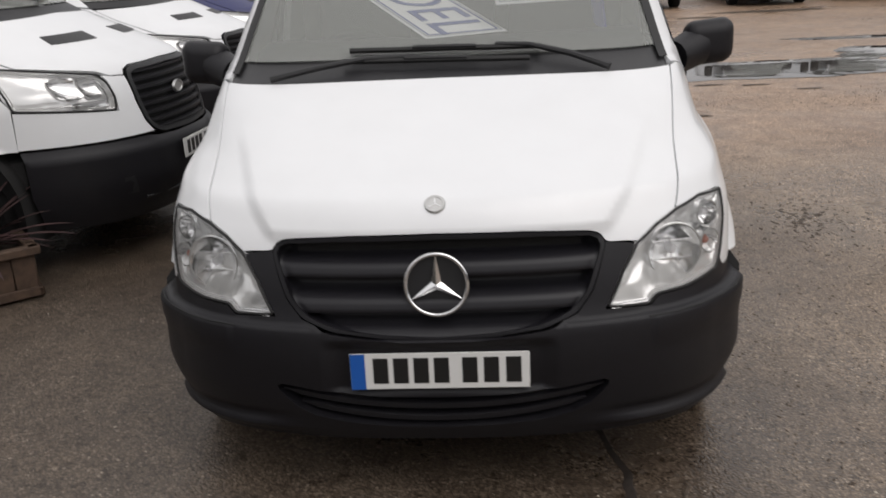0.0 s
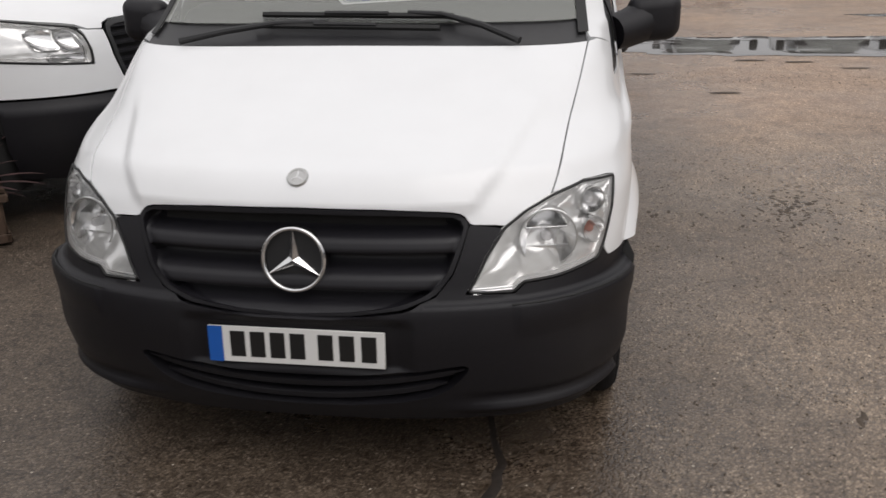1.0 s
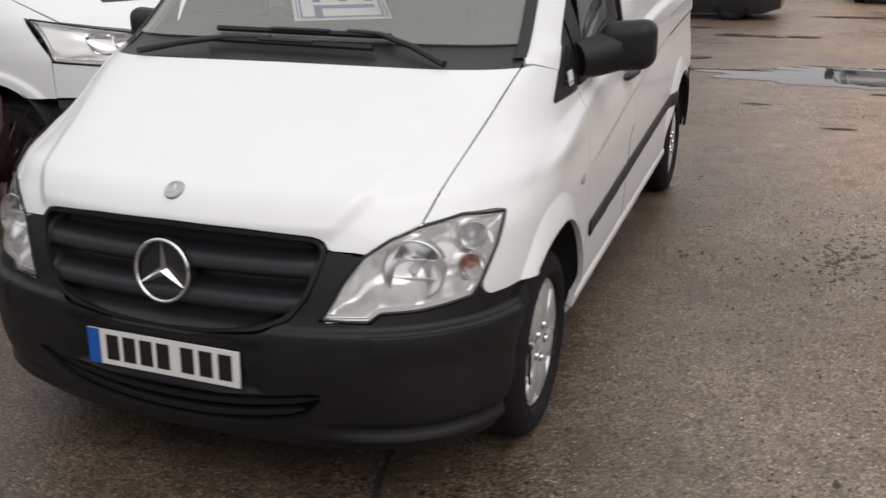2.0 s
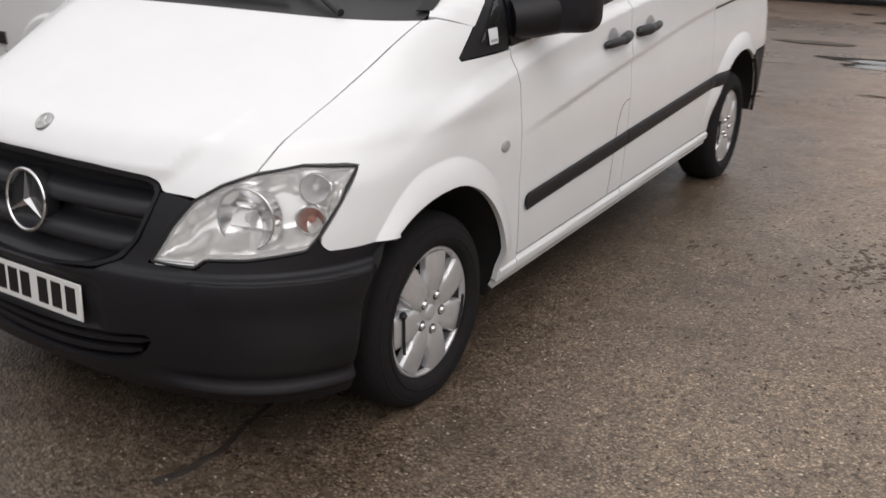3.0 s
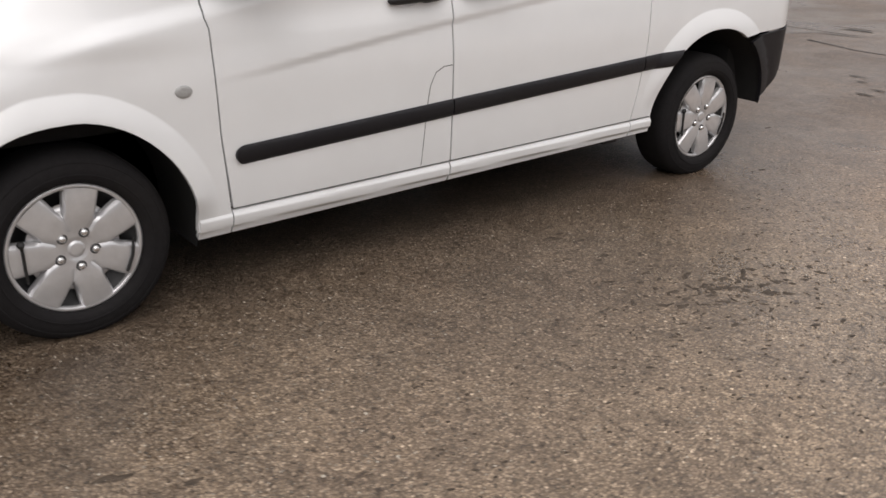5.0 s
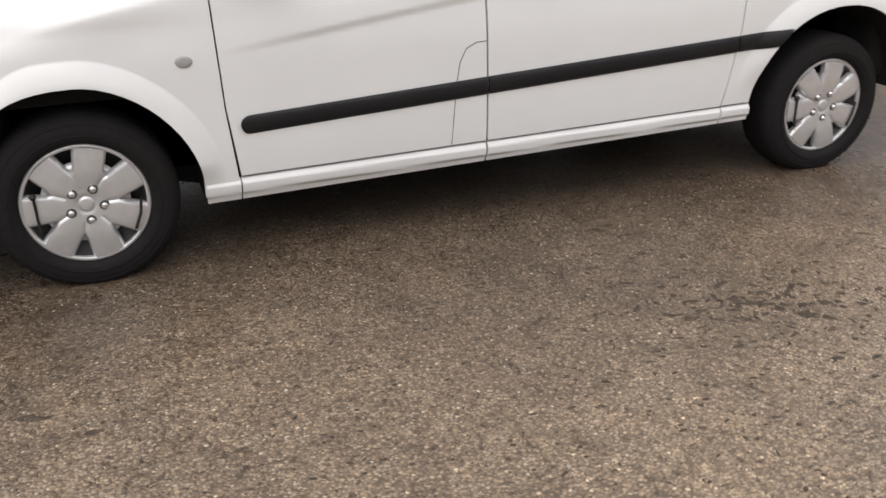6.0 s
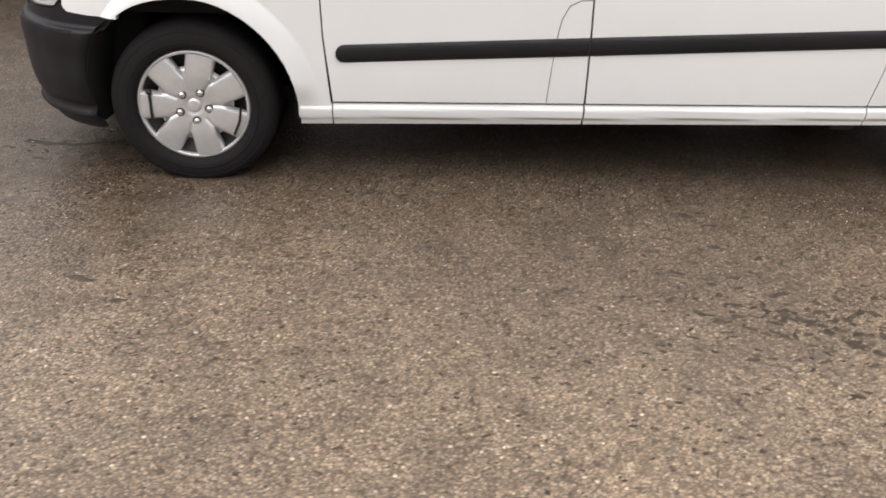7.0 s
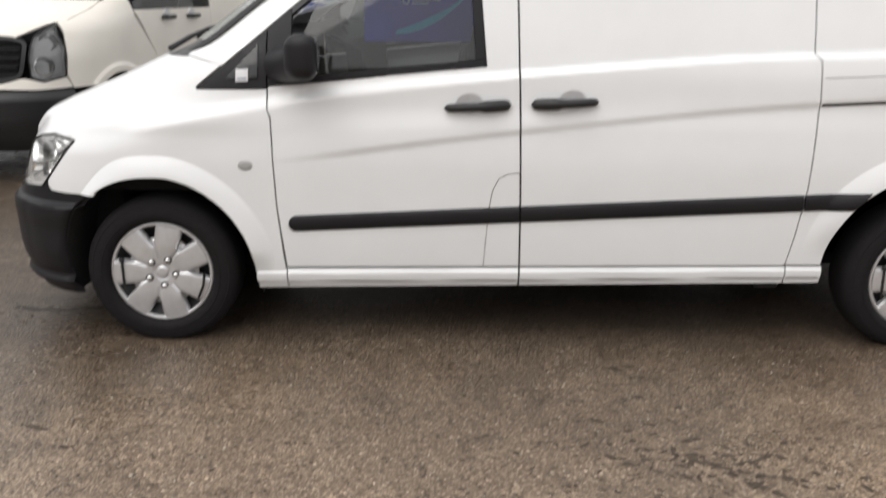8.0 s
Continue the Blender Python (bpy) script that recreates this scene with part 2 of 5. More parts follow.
def dense(outline, step):
    pts = []
    for i, p in enumerate(outline):
        q = outline[(i + 1) % len(outline)]
        n = max(1, math.ceil(math.dist(p, q) / step))
        pts += [(p[0] + (q[0] - p[0]) * k / n, p[1] + (q[1] - p[1]) * k / n) for k in range(n)]
    return pts


def rounded(outline, radius, n=4):
    """Rounds the corners of a flat outline."""
    out = []
    for i, p in enumerate(outline):
        a, b = Vector(outline[i - 1]) - Vector(p), Vector(outline[(i + 1) % len(outline)]) - Vector(p)
        r = min(radius, a.length * 0.45, b.length * 0.45)
        p0, p1 = Vector(p) + a.normalized() * r, Vector(p) + b.normalized() * r
        for k in range(n + 1):
            t = k / n
            out.append(tuple((1 - t) ** 2 * p0 + 2 * t * (1 - t) * Vector(p) + t * t * p1))
    return out


def sheet(name, outline, place, mat, parent=None, step=0.04, rim=0.02, off=0.0, flip=False, label="", back=False, holes=(), creases=()):
    """A panel of a curved body: the flat outline is filled, laid on the surface place(u, v) and given a turned-in rim."""
    rings = [dense(o, step * 0.6) for o in (outline, *holes)]
    ring = [p for r in rings for p in r]
    us, vs = [p[0] for p in ring], [p[1] for p in ring]
    pts = [Vector(p) for p in ring]
    ring_arr = np.array(ring)
    nxt = np.concatenate([np.roll(np.array(r), -1, axis=0) for r in rings])
    loops, at = [], 0
    for r in rings:
        loops.append(list(range(at, at + len(r))))
        at += len(r)
    gu = np.arange(min(us) + step * 0.5, max(us), step)
    gv = np.arange(min(vs) + step * 0.5, max(vs), step)

    def within(u, v, clear):
        inside = ((ring_arr[:, 1] > v) != (nxt[:, 1] > v))
        cross = inside & (u < (nxt[:, 0] - ring_arr[:, 0]) * (v - ring_arr[:, 1]) / (nxt[:, 1] - ring_arr[:, 1] + 1e-12) + ring_arr[:, 0])
        return cross.sum() % 2 and np.min((ring_arr[:, 0] - u) ** 2 + (ring_arr[:, 1] - v) ** 2) > clear ** 2
    fold = [p for p in creases if within(*p, 0.003)]
    fold_arr = np.array(fold) if fold else None
    pts += [Vector(p) for p in fold]
    for v in gv:
        for u in gu:
            if within(u, v, 0.42 * step) and (fold_arr is None or np.min((fold_arr[:, 0] - u) ** 2 + (fold_arr[:, 1] - v) ** 2) > (0.55 * step) ** 2):
                pts.append(Vector((u, v)))
    co, _, faces, *_ = geometry.delaunay_2d_cdt(pts, [], loops, 2 if holes else 1, 1e-6)
    e = 0.002
    verts, normals = [], []
    for c in co:
        u, v = c
        p = Vector(place(u, v))
        du = Vector(place(u + e, v)) - Vector(place(u - e, v))
        dv = Vector(place(u, v + e)) - Vector(place(u, v - e))
        nn = du.cross(dv)
        nn = nn.normalized() if nn.length > 1e-12 else Vector((0, -1, 0))
        if flip:
            nn = -nn
        verts.append(p + nn * off)
        normals.append(nn)
    faces = [list(f) if not flip else list(f)[::-1] for f in faces]
    if rim:
        edges = {}
        for f in faces:
            for i in range(len(f)):
                a, b = f[i], f[(i + 1) % len(f)]
                edges[(a, b)] = 1
        border = [(a, b) for a, b in edges if (b, a) not in edges]
        top, low, count = {}, {}, len(verts)
        outs = {}
        for a, b in border:
            o = (verts[b] - verts[a]).cross(normals[a])
            for k in (a, b):
                outs[k] = outs.get(k, Vector()) + o
        for k, o in outs.items():
            o = o.normalized() if o.length > 1e-12 else normals[k]
            top[k], low[k] = len(verts), len(verts) + 1
            verts += [verts[k].copy(), verts[k] - normals[k] * rim]
            normals += [o, o]
        faces += [[a2, low[a], low[b], b2] for a, b in border for a2, b2 in [(top[a], top[b])]]
        if back:
            base = len(verts)
            verts += [verts[k] - normals[k] * rim for k in range(count)]
            normals += [-normals[k] for k in range(count)]
            faces += [[base + k for k in f[::-1]] for f in faces if max(f) < count]
    me = bpy.data.meshes.new(name)
    me.from_pydata(verts, [], faces)
    me.shade_smooth()
    me.normals_split_custom_set_from_vertices(normals)
    return link(name, me, mat, parent, label)


def writing(name, text, size, m, mat, parent=None, thick=0.0006, spacing=1.0):
    cu = bpy.data.curves.new(name, "FONT")
    cu.body, cu.size, cu.extrude, cu.align_x, cu.align_y = text, size, thick, "CENTER", "CENTER"
    cu.space_character = spacing
    tmp = new("tmp_text", cu)
    bpy.context.view_layer.update()
    me = bpy.data.meshes.new_from_object(tmp.evaluated_get(bpy.context.evaluated_depsgraph_get()))
    bpy.data.objects.remove(tmp)
    me.transform(m)
    return link(name, me, mat, parent)


# ---- the white delivery van: its skin ----
# At every height the plan of the skin is a rounded box: centre line front, half width, depth of the rounded nose and two powers.
nose_line = curve((0.14, 0.13), (0.20, 0.075), (0.30, 0.03), (0.42, 0.006), (0.50, 0.0), (0.56, 0.004), (0.64, 0.03), (0.72, 0.052), (0.80, 0.078),
                  (0.86, 0.105), (0.92, 0.155), (0.965, 0.242), (1.02, 0.372), (1.10, 0.556), (1.16, 0.690), (1.21, 0.80), (1.25, 0.885),
                  (1.40, 1.09), (1.60, 1.37), (1.80, 1.67), (1.90, 1.90))
half_width = curve((0.14, 0.86), (0.22, 0.895), (0.30, 0.926), (0.45, 0.940), (0.62, 0.946), (0.77, 0.950), (0.92, 0.940), (1.02, 0.927),
                   (1.12, 0.923), (1.25, 0.906), (1.50, 0.858), (1.75, 0.805), (1.90, 0.70))
box_end = curve((0.14, 0.90), (0.80, 0.90), (0.90, 1.05), (1.08, 1.75), (1.20, 1.95), (1.50, 2.30), (1.90, 2.80))
power_n = curve((0.14, 2.8), (0.65, 2.7), (0.86, 2.45), (0.95, 2.85), (1.00, 3.4), (1.08, 4.9), (1.14, 5.7), (1.20, 6.0), (1.60, 5.8), (1.90, 5.0))
power_m = curve((0.14, 3.6), (0.65, 3.6), (0.86, 3.3), (1.08, 3.6), (1.20, 4.5), (1.60, 4.5), (1.90, 4.0))
WHEEL_F, WHEEL_R, HUB_Z = 0.804, 4.004, 0.304


# each wheel opening: centre behind the hub, half width, height, roundness before and behind the hub
ARCH = {WHEEL_F: (0.012, 0.382, 0.395, 2.5, 1.82), WHEEL_R: (0.0, 0.440, 0.435, 2.1, 2.1)}


def arch_edge(yw, n=28, grow=0.0, z0=0.26):
    """The wheel opening from its front foot over the top to its rear foot."""
    dy, a_, h_, e0, e1 = ARCH[yw]
    out = []
    for k in range(n + 1):
        t = math.pi * k / n
        c, s = math.cos(t), math.sin(t)
        e = 2 / (e0 if c > 0 else e1)
        out.append((yw + dy - (a_ + grow) * math.copysign(abs(c) ** e, c), 0.33 + (h_ + grow) * abs(s) ** e))
    return [(yw + dy - a_ - grow, z0)] + out + [(yw + dy + a_ + grow, z0)]


def arch_reach(y, z, yw):
    """1 on the edge of the wheel opening, more outside it."""
    dy, a_, h_, e0, e1 = ARCH[yw]
    e = e0 if y < yw + dy else e1
    return ((abs(y - yw - dy) / a_) ** e + (max(0, z - 0.33) / h_) ** e) ** (1 / e)


def flare_width(c, yw):
    """The front wheel's flare narrows down its front leg; c is the cosine of the turn from there."""
    return 1 - 0.55 * ease(0.15, 0.75, c) if yw == WHEEL_F else 1.0


def flare_lines(yw):
    """Points along the outer edge of a wheel opening's flare, close enough to carry the fold."""
    dy, a_, h_, e0, e1 = ARCH[yw]
    out = []
    for q_ in (1.15, 1.18, 1.205, 1.2175, 1.23, 1.26):
        for k in range(151):
            t = math.pi * k / 150
            c, s = math.cos(t), math.sin(t)
            e = 2 / (e0 if c > 0 else e1)
            q = 1 + (q_ - 1) * flare_width(c, yw)
            out.append((yw + dy - a_ * q * math.copysign(abs(c) ** e, c), 0.33 + h_ * q * abs(s) ** e))
    return out


crease_line = curve((1.0, 0.745), (1.375, 0.800), (2.285, 0.918), (3.48, 1.036), (4.7, 1.10))
belt_line = curve((0.5, 0.86), (1.0, 0.985), (1.316, 1.036), (1.566, 1.076), (2.3, 1.150), (3.455, 1.228), (4.7, 1.25))


def relief(y, z):
    """How far the flank stands out: flared wheel openings, the waist line, the crease through the doors."""
    d = 0.0
    for yw in (WHEEL_F, WHEEL_R):
        q = max(1e-3, arch_reach(y, z, yw))
        dy, a_, _, e0, _ = ARCH[yw]
        c = min(1, max(0, (yw + dy - y) / (a_ * q))) ** (e0 / 2)
        q = 1 + (q - 1) / flare_width(c, yw)
        # a sharp fold at the outer edge, then a face that leans out to the opening
        u = min(1.0, max(0.0, q - 1) / 0.2175)
        d += 0.027 * (1 - u ** 1.35) * (ease(0.30, 0.42, z) if yw == WHEEL_F else ease(0.40, 0.60, z) if y < yw else 1.0)
    s = z - crease_line(y)
    d += 0.010 * ease(-0.018, 0.018, s) * (1 - ease(0.03, 0.20, s)) * ease(1.2, 1.7, y)
    b = z - belt_line(y)
    soft = 0.034 - 0.018 * ease(1.6, 2.5, y)
    d -= 0.016 * ease(-soft, soft, b) * ease(0.55, 0.95, y)
    d += 0.006 * ease(-0.16, -0.02, b) * (1 - ease(-0.022, 0.022, b)) * ease(0.55, 0.95, y)
    # the wing's shoulder stays full above the wheel opening
    d += 0.014 * ease(0.88, 0.98, z) * (1 - ease(1.08, 1.19, z)) * ease(0.42, 0.66, y) * (1 - ease(0.85, 1.30, y))
    d -= 0.10 * max(0, y - 4.56) ** 2 / 0.04
    return d


bonnet_edge = curve((0.85, 0.700), (0.90, 0.717), (1.00, 0.739), (1.10, 0.767), (1.20, 0.791))


def flank(y, z):
    """The skin seen from the side."""
    w, yc = half_width(z), box_end(z)
    if y < yc:
        depth = yc - nose_line(z)
        w *= max(0, 1 - min(1, (yc - y) / depth) ** power_m(z)) ** (1 / power_n(z))
    # the wing's upper edge lies level with the bonnet
    near = max(ease(0.015, 0.10, w - bonnet_edge(z)), ease(1.20, 1.25, z))
    return Vector((w + relief(y, z) * near * ease(0.35, 0.6, y + 0.25 * (1 - ease(0.82, 0.98, z))), y, z))


def dome(x, z):
    """The raised middle of the bonnet."""
    edge = 0.505 + 0.75 * (z - 0.84)
    return 0.013 * (1 - ease(edge - 0.035, edge + 0.022, abs(x))) * ease(0.81, 0.86, z) * (1 - ease(0.97, 1.12, z))


def front(x, z):
    """The skin seen from the front."""
    w, yc = half_width(z), box_end(z)
    depth = yc - nose_line(z)
    y = yc - depth * max(0, 1 - min(1, abs(x) / w) ** power_n(z)) ** (1 / power_m(z))
    return Vector((x, y - dome(x, z), z + dome(x, z) * 0.6))


def wrap(a, z):
    """The skin by the angle round the nose, in radians from straight ahead."""
    s, c = math.sin(abs(a)), math.cos(a)
    w, yc = half_width(z), box_end(z)
    x = w * s ** (2 / power_n(z))
    y = yc - (yc - nose_line(z)) * max(0, c) ** (2 / power_m(z))
    return Vector((math.copysign(x, a), y, z))


def angle_x(x, z):
    return math.asin(min(1, abs(x) / half_width(z)) ** (power_n(z) / 2))


def angle_y(y, z):
    return math.acos(min(1, (box_end(z) - y) / (box_end(z) - nose_line(z))) ** (power_m(z) / 2))


def mirrored(f, side):
    def g(u, v):
        p = f(u, v)
        return Vector((p.x * side, p.y, p.z))
    return g


van = thing("delivery_van", (0, 2.4, 0), "white panel van with dark grey bumpers, parked on wet asphalt", "van")

# lamp outline round the nose: inner foot, inner top, bonnet corner, outer top, outer foot, lower edge, step
LAMP = [(angle_x(0.488, 0.624), 0.624), (angle_x(0.535, 0.715), 0.715), (angle_x(0.580, 0.785), 0.785), (angle_x(0.640, 0.826), 0.826),
        (angle_x(0.705, 0.853), 0.853), (angle_x(0.79, 0.871), 0.871), (angle_y(0.470, 0.858), 0.858), (angle_y(0.40, 0.78), 0.780),
        (angle_y(0.325, 0.690), 0.690), (angle_x(0.84, 0.657), 0.657), (angle_x(0.73, 0.641), 0.641), (angle_x(0.635, 0.640), 0.640), (angle_x(0.61, 0.617), 0.617)]
LAMP = rounded(LAMP, 0.012, 3)


def shrunk(outline, by):
    c = sum((Vector(p) for p in outline), Vector((0, 0))) / len(outline)
    return [tuple(Vector(p) + (c - Vector(p)).normalized() * by) for p in outline]


# bonnet
half = [(0.0, 0.846), (0.25, 0.843), (0.40, 0.836), (0.440, 0.833), (0.462, 0.828), (0.475, 0.821), (0.482, 0.812), (0.487, 0.805), (0.498, 0.801), (0.555, 0.797), (0.582, 0.793), (0.640, 0.833)] + [(bonnet_edge(z), z) for z in [0.860 + (1.197 - 0.860) * k / 24 for k in range(25)]] + [(0.60, 1.1975), (0.30, 1.199), (0.0, 1.200)]
bonnet_outline = half + [(-x, z) for x, z in half[-2:0:-1]]
bonnet = sheet("bonnet", bonnet_outline, front, white_paint, van, step=0.015, rim=0.02, off=-0.0022)

for side in (1, -1):
    fl = mirrored(flank, side)
    # front wing: from the bonnet's edge over the shoulder to the flank
    edge = [(bonnet_edge(z) + 0.0046, z) for z in [0.860 + (1.195 - 0.860) * k / 24 for k in range(25)]]
    top = [(front(x, z).y, z) for x, z in edge]
    front_edge = [(0.346, 0.649), (0.334, 0.660), (0.329, 0.672), (0.332, 0.688), (0.406, 0.780), (0.475, 0.8615)]
    lamp_top = [(front(x, z).y, z) for x, z in ((0.86, 0.8695), (0.79, 0.8760))]
    arch = [p for p in arch_edge(WHEEL_F, z0=0.27) if p[0] > 0.80 or p[1] > 0.64]
    outline = front_edge + lamp_top + top + [(0.95, 1.198), (1.082, 1.168), (0.978, 1.083), (0.986, 1.071), (1.20, 1.073), (1.268, 1.076), (1.271, 1.0), (1.283, 0.965), (1.288, 0.8),
              (1.296, 0.60), (1.325, 0.30), (1.327, 0.27)] + arch[::-1] + [(arch[0][0], 0.642), (0.365, 0.643)]
    sheet("front_wing", outline, fl, white_paint, van, step=0.012, flip=side < 0, rim=0.02, creases=flare_lines(WHEEL_F))


def sill_low(y):
    return 0.241 + (y - 1.3) * 0.0215


def sill_top(y):
    return 0.330 + (y - 1.3) * 0.0145


def glass_edge(y):
    """Height of the slanting upper edge of the small window behind the windscreen pillar."""
    return 1.083 + 0.81 * (y - 0.984)


for side in (1, -1):
    fl = mirrored(flank, side)
    f = side < 0
    # windscreen pillar
    inner = [(0.792 - 0.17 * (z - 1.25), z) for z in (1.205, 1.30, 1.45, 1.60, 1.75, 1.86)]
    inner = [(front(x, z).y, z) for x, z in inner]
    outer = [(y, glass_edge(y)) for y in (1.93, 1.7, 1.5, 1.3, 1.088)]
    sheet("windscreen_pillar", inner + outer + [(0.955, 1.203)], fl, white_paint, van, step=0.03, flip=f)
    # small fixed window in front of the door
    tri = [(0.981, 1.0765), (1.05, 1.0765), (1.268, 1.080), (1.268, glass_edge(1.268) - 0.004), (1.10, glass_edge(1.10) - 0.004)]
    quarter = sheet("quarter_window_surround", tri, fl, grey_plastic, van, step=0.03, flip=f, off=-0.004)
    sheet("pane", [(1.10, 1.115), (1.235, 1.117), (1.235, 1.25)], fl, side_glass, quarter, step=0.03, flip=f, rim=0.003)

    if side > 0:
        sheet("sticker", [(1.146, 1.104), (1.196, 1.107), (1.197, 1.156), (1.147, 1.153)], fl, print_white, quarter, step=0.03, rim=0.001, off=0.003, label="small white paper sticker")
        sheet("sticker_bar", [(1.153, 1.111), (1.190, 1.113), (1.190, 1.122), (1.153, 1.120)], fl, print_grey, quarter, step=0.03, rim=0.001, off=0.0045)
    # front door
    door_out = [(1.276, 1.086), (1.277, 1.0), (1.289, 0.965), (1.294, 0.80), (1.302, 0.60), (1.331, 0.341), (2.301, 0.354), (2.297, 0.60), (2.286, 1.0),
                (2.279, 1.2), (2.27, 1.45), (2.23, 1.86), (2.09, 1.86), (2.13, 1.45), (2.155, 1.172), (1.75, 1.133), (1.45, 1.100)]
    door = sheet("front_door", door_out, fl, white_paint, van, step=0.012, flip=f)
    sheet("window_trim", [(1.276, 1.092), (1.45, 1.105), (1.75, 1.138), (2.150, 1.177), (2.148, 1.20), (1.75, 1.165), (1.45, 1.135), (1.276, 1.122)], fl, grey_plastic, door, step=0.03, flip=f, off=0.002)
    sheet("window_trim", [(2.146, 1.202), (2.126, 1.45), (2.085, 1.86), (2.05, 1.86), (2.09, 1.45), (2.11, 1.199)], fl, grey_plastic, door, step=0.03, flip=f, off=0.001)
    sheet("window_trim", [(1.276, 1.124), (1.371, 1.130), (1.371, glass_edge(1.371) - 0.004), (1.276, glass_edge(1.276) - 0.004)], fl, grey_plastic, door, step=0.03, flip=f, off=0.001)
    sheet("window_trim", [(1.373, glass_edge(1.373) - 0.03), (1.88, glass_edge(1.88) - 0.03), (2.05, 1.82), (2.048, 1.86), (1.91, 1.855), (1.373, glass_edge(1.373) - 0.004)], fl, black_plastic, door, step=0.03, flip=f, off=0.0)
    sheet("pane", [(1.346, 1.128), (1.45, 1.136), (1.75, 1.166), (2.108, 1.2), (2.088, 1.45), (2.046, 1.82), (1.86, 1.78), (1.5, 1.48)], fl, side_glass, door, step=0.04, flip=f, off=-0.008, rim=0.004)

    # sliding door
    slide_out = [(2.309, 0.354), (3.415, 0.369), (3.44, 0.50), (3.468, 0.70), (3.482, 1.03), (3.474, 1.205), (3.452, 1.235), (3.448, 1.5), (3.42, 1.86), (2.238, 1.86),
                 (2.278, 1.45), (2.287, 1.2), (2.294, 1.0), (2.305, 0.60)]
    slide = sheet("sliding_door", slide_out, fl, white_paint, van, step=0.012, flip=f)

    # rear quarter with the wheel opening
    arch = [p for p in arch_edge(WHEEL_R, z0=0.372) if p[0] < 4.1 or p[1] > 0.70]
    quarter_out = [(3.421, 0.370), (3.446, 0.50), (3.474, 0.70), (3.488, 1.03), (3.480, 1.208), (3.458, 1.235), (3.454, 1.5), (3.426, 1.86), (4.62, 1.86),
                   (4.745, 1.2), (4.765, 0.735), (arch[-1][0] - 0.002, 0.705)] + arch[::-1]
    sheet("rear_quarter", quarter_out, fl, white_paint, van, step=0.014, flip=f, creases=flare_lines(WHEEL_R))
    sheet("door_rail", [(3.492, 1.030), (4.62, 1.088), (4.62, 1.099), (3.492, 1.041)], fl, seal_rubber, van, step=0.04, flip=f, off=0.002, rim=0.006)
    part("rail_seam", tube([fl(y, 1.142 + (y - 3.49) * 0.045) for y in (3.492, 3.8, 4.2, 4.6)], 0.0012, 6), seal_rubber, van)
    # rear bumper corner
    back = [p for p in arch_edge(WHEEL_R, z0=0.372) if p[0] > 4.1 and p[1] < 0.70]
    sheet("rear_bumper", [(p[0] + 0.004, p[1]) for p in back] + [(4.54, 0.400), (4.62, 0.455), (4.675, 0.52), (4.70, 0.545), (4.76, 0.66), (4.80, 0.715), (4.79, 0.733), (4.40, 0.698)], fl, grey_plastic, van, step=0.03, flip=f, off=0.006)

    # sill below the doors
    def sill_skin(y, z, side=side):
        p = flank(y, z)
        q = (z - sill_low(y)) / (sill_top(y) - sill_low(y))
        return Vector(((p.x + 0.012 * ease(1.0, 0.74, q) - 0.004 - 0.009 * ease(0.36, 0.27, q)) * side, y, z))
    for y0, y1 in ((1.204, 1.326), (1.331, 2.301), (2.309, 3.418), (3.424, 3.572)):
        sheet("sill", [(y0, sill_low(y0)), (y1, sill_low(y1)), (y1, sill_top(y1)), (y0, sill_top(y0))], sill_skin, white_paint, van, step=0.010, flip=f)

    # rubbing strip, in the lengths of the panels it is stuck to
    def strip_skin(y, z, side=side):
        p = flank(y, z)
        q = (z - (0.532 + (y - 1.35) * 0.0505)) / 0.036
        return Vector(((p.x + 0.012 * math.sqrt(max(0, 1 - q * q)) + 0.001) * side, y, z))

    def strip(y0, y1, owner, round_start=False, cut_end=0.0):
        lo = [(y, 0.497 + (y - 1.35) * 0.0505) for y in (y0, y1)]
        hi = [(y, 0.567 + (y - 1.35) * 0.0505) for y in (y1 + cut_end, y0)]
        o = lo + hi
        if round_start:
            o = [(y0 + 0.035, lo[0][1])] + lo[1:] + hi[:1] + [(y0 + 0.035 - 0.034 * math.sin(math.pi * k / 10), 0.532 + 0.035 * math.cos(math.pi * k / 10)) for k in range(10)]
        sheet("rubbing_strip", o, strip_skin, grey_plastic, owner, step=0.012 if y1 - y0 < 0.3 else 0.014, flip=f, rim=0.012)
    strip(1.345, 2.297, door, True)
    strip(2.304, 3.458, slide)
    strip(3.464, 3.654, van, False, 0.070)

    # flap line and indicator
    line = [(2.154, 0.356), (2.160, 0.45), (2.172, 0.60), (2.185, 0.68), (2.210, 0.73), (2.25, 0.750), (2.292, 0.752)]
    bm = tube([fl(y, z) for y, z in line], 0.0015, 6)
    part("flap_seam", bm, seal_rubber, door)
    bm = lathe([(0.0, 0.0065), (0.014, 0.006), (0.021, 0.0045), (0.0245, 0.0015), (0.025, -0.01)], 24)
    for v in bm.verts:
        v.co = Vector((fl(1.178, 0.775).x + side * v.co.z, 1.178 + v.co.x * 1.2, 0.775 + v.co.y * 0.85))
    part("side_indicator", bm, indicator_grey, van, "small oval grey repeater lamp")

    # door handles: a thick-ended bow; a flat grey disc carries the recess's shade
    for owner, y0, y1, thick_rear in ((door, 1.984, 2.252, True), (slide, 2.331, 2.600, False)):
        z0 = 1.013 + (y0 - 1.984) * 0.045
        L = y1 - y0
        def handle_at(s, a, r, lift, y0=y0, L=L, z0=z0):
            y = y0 + s * L
            z = z0 + 0.014 * s
            return fl(y, z) + Vector((side * (lift + r * math.cos(a)), 0, r * 1.05 * math.sin(a)))
        rows = []
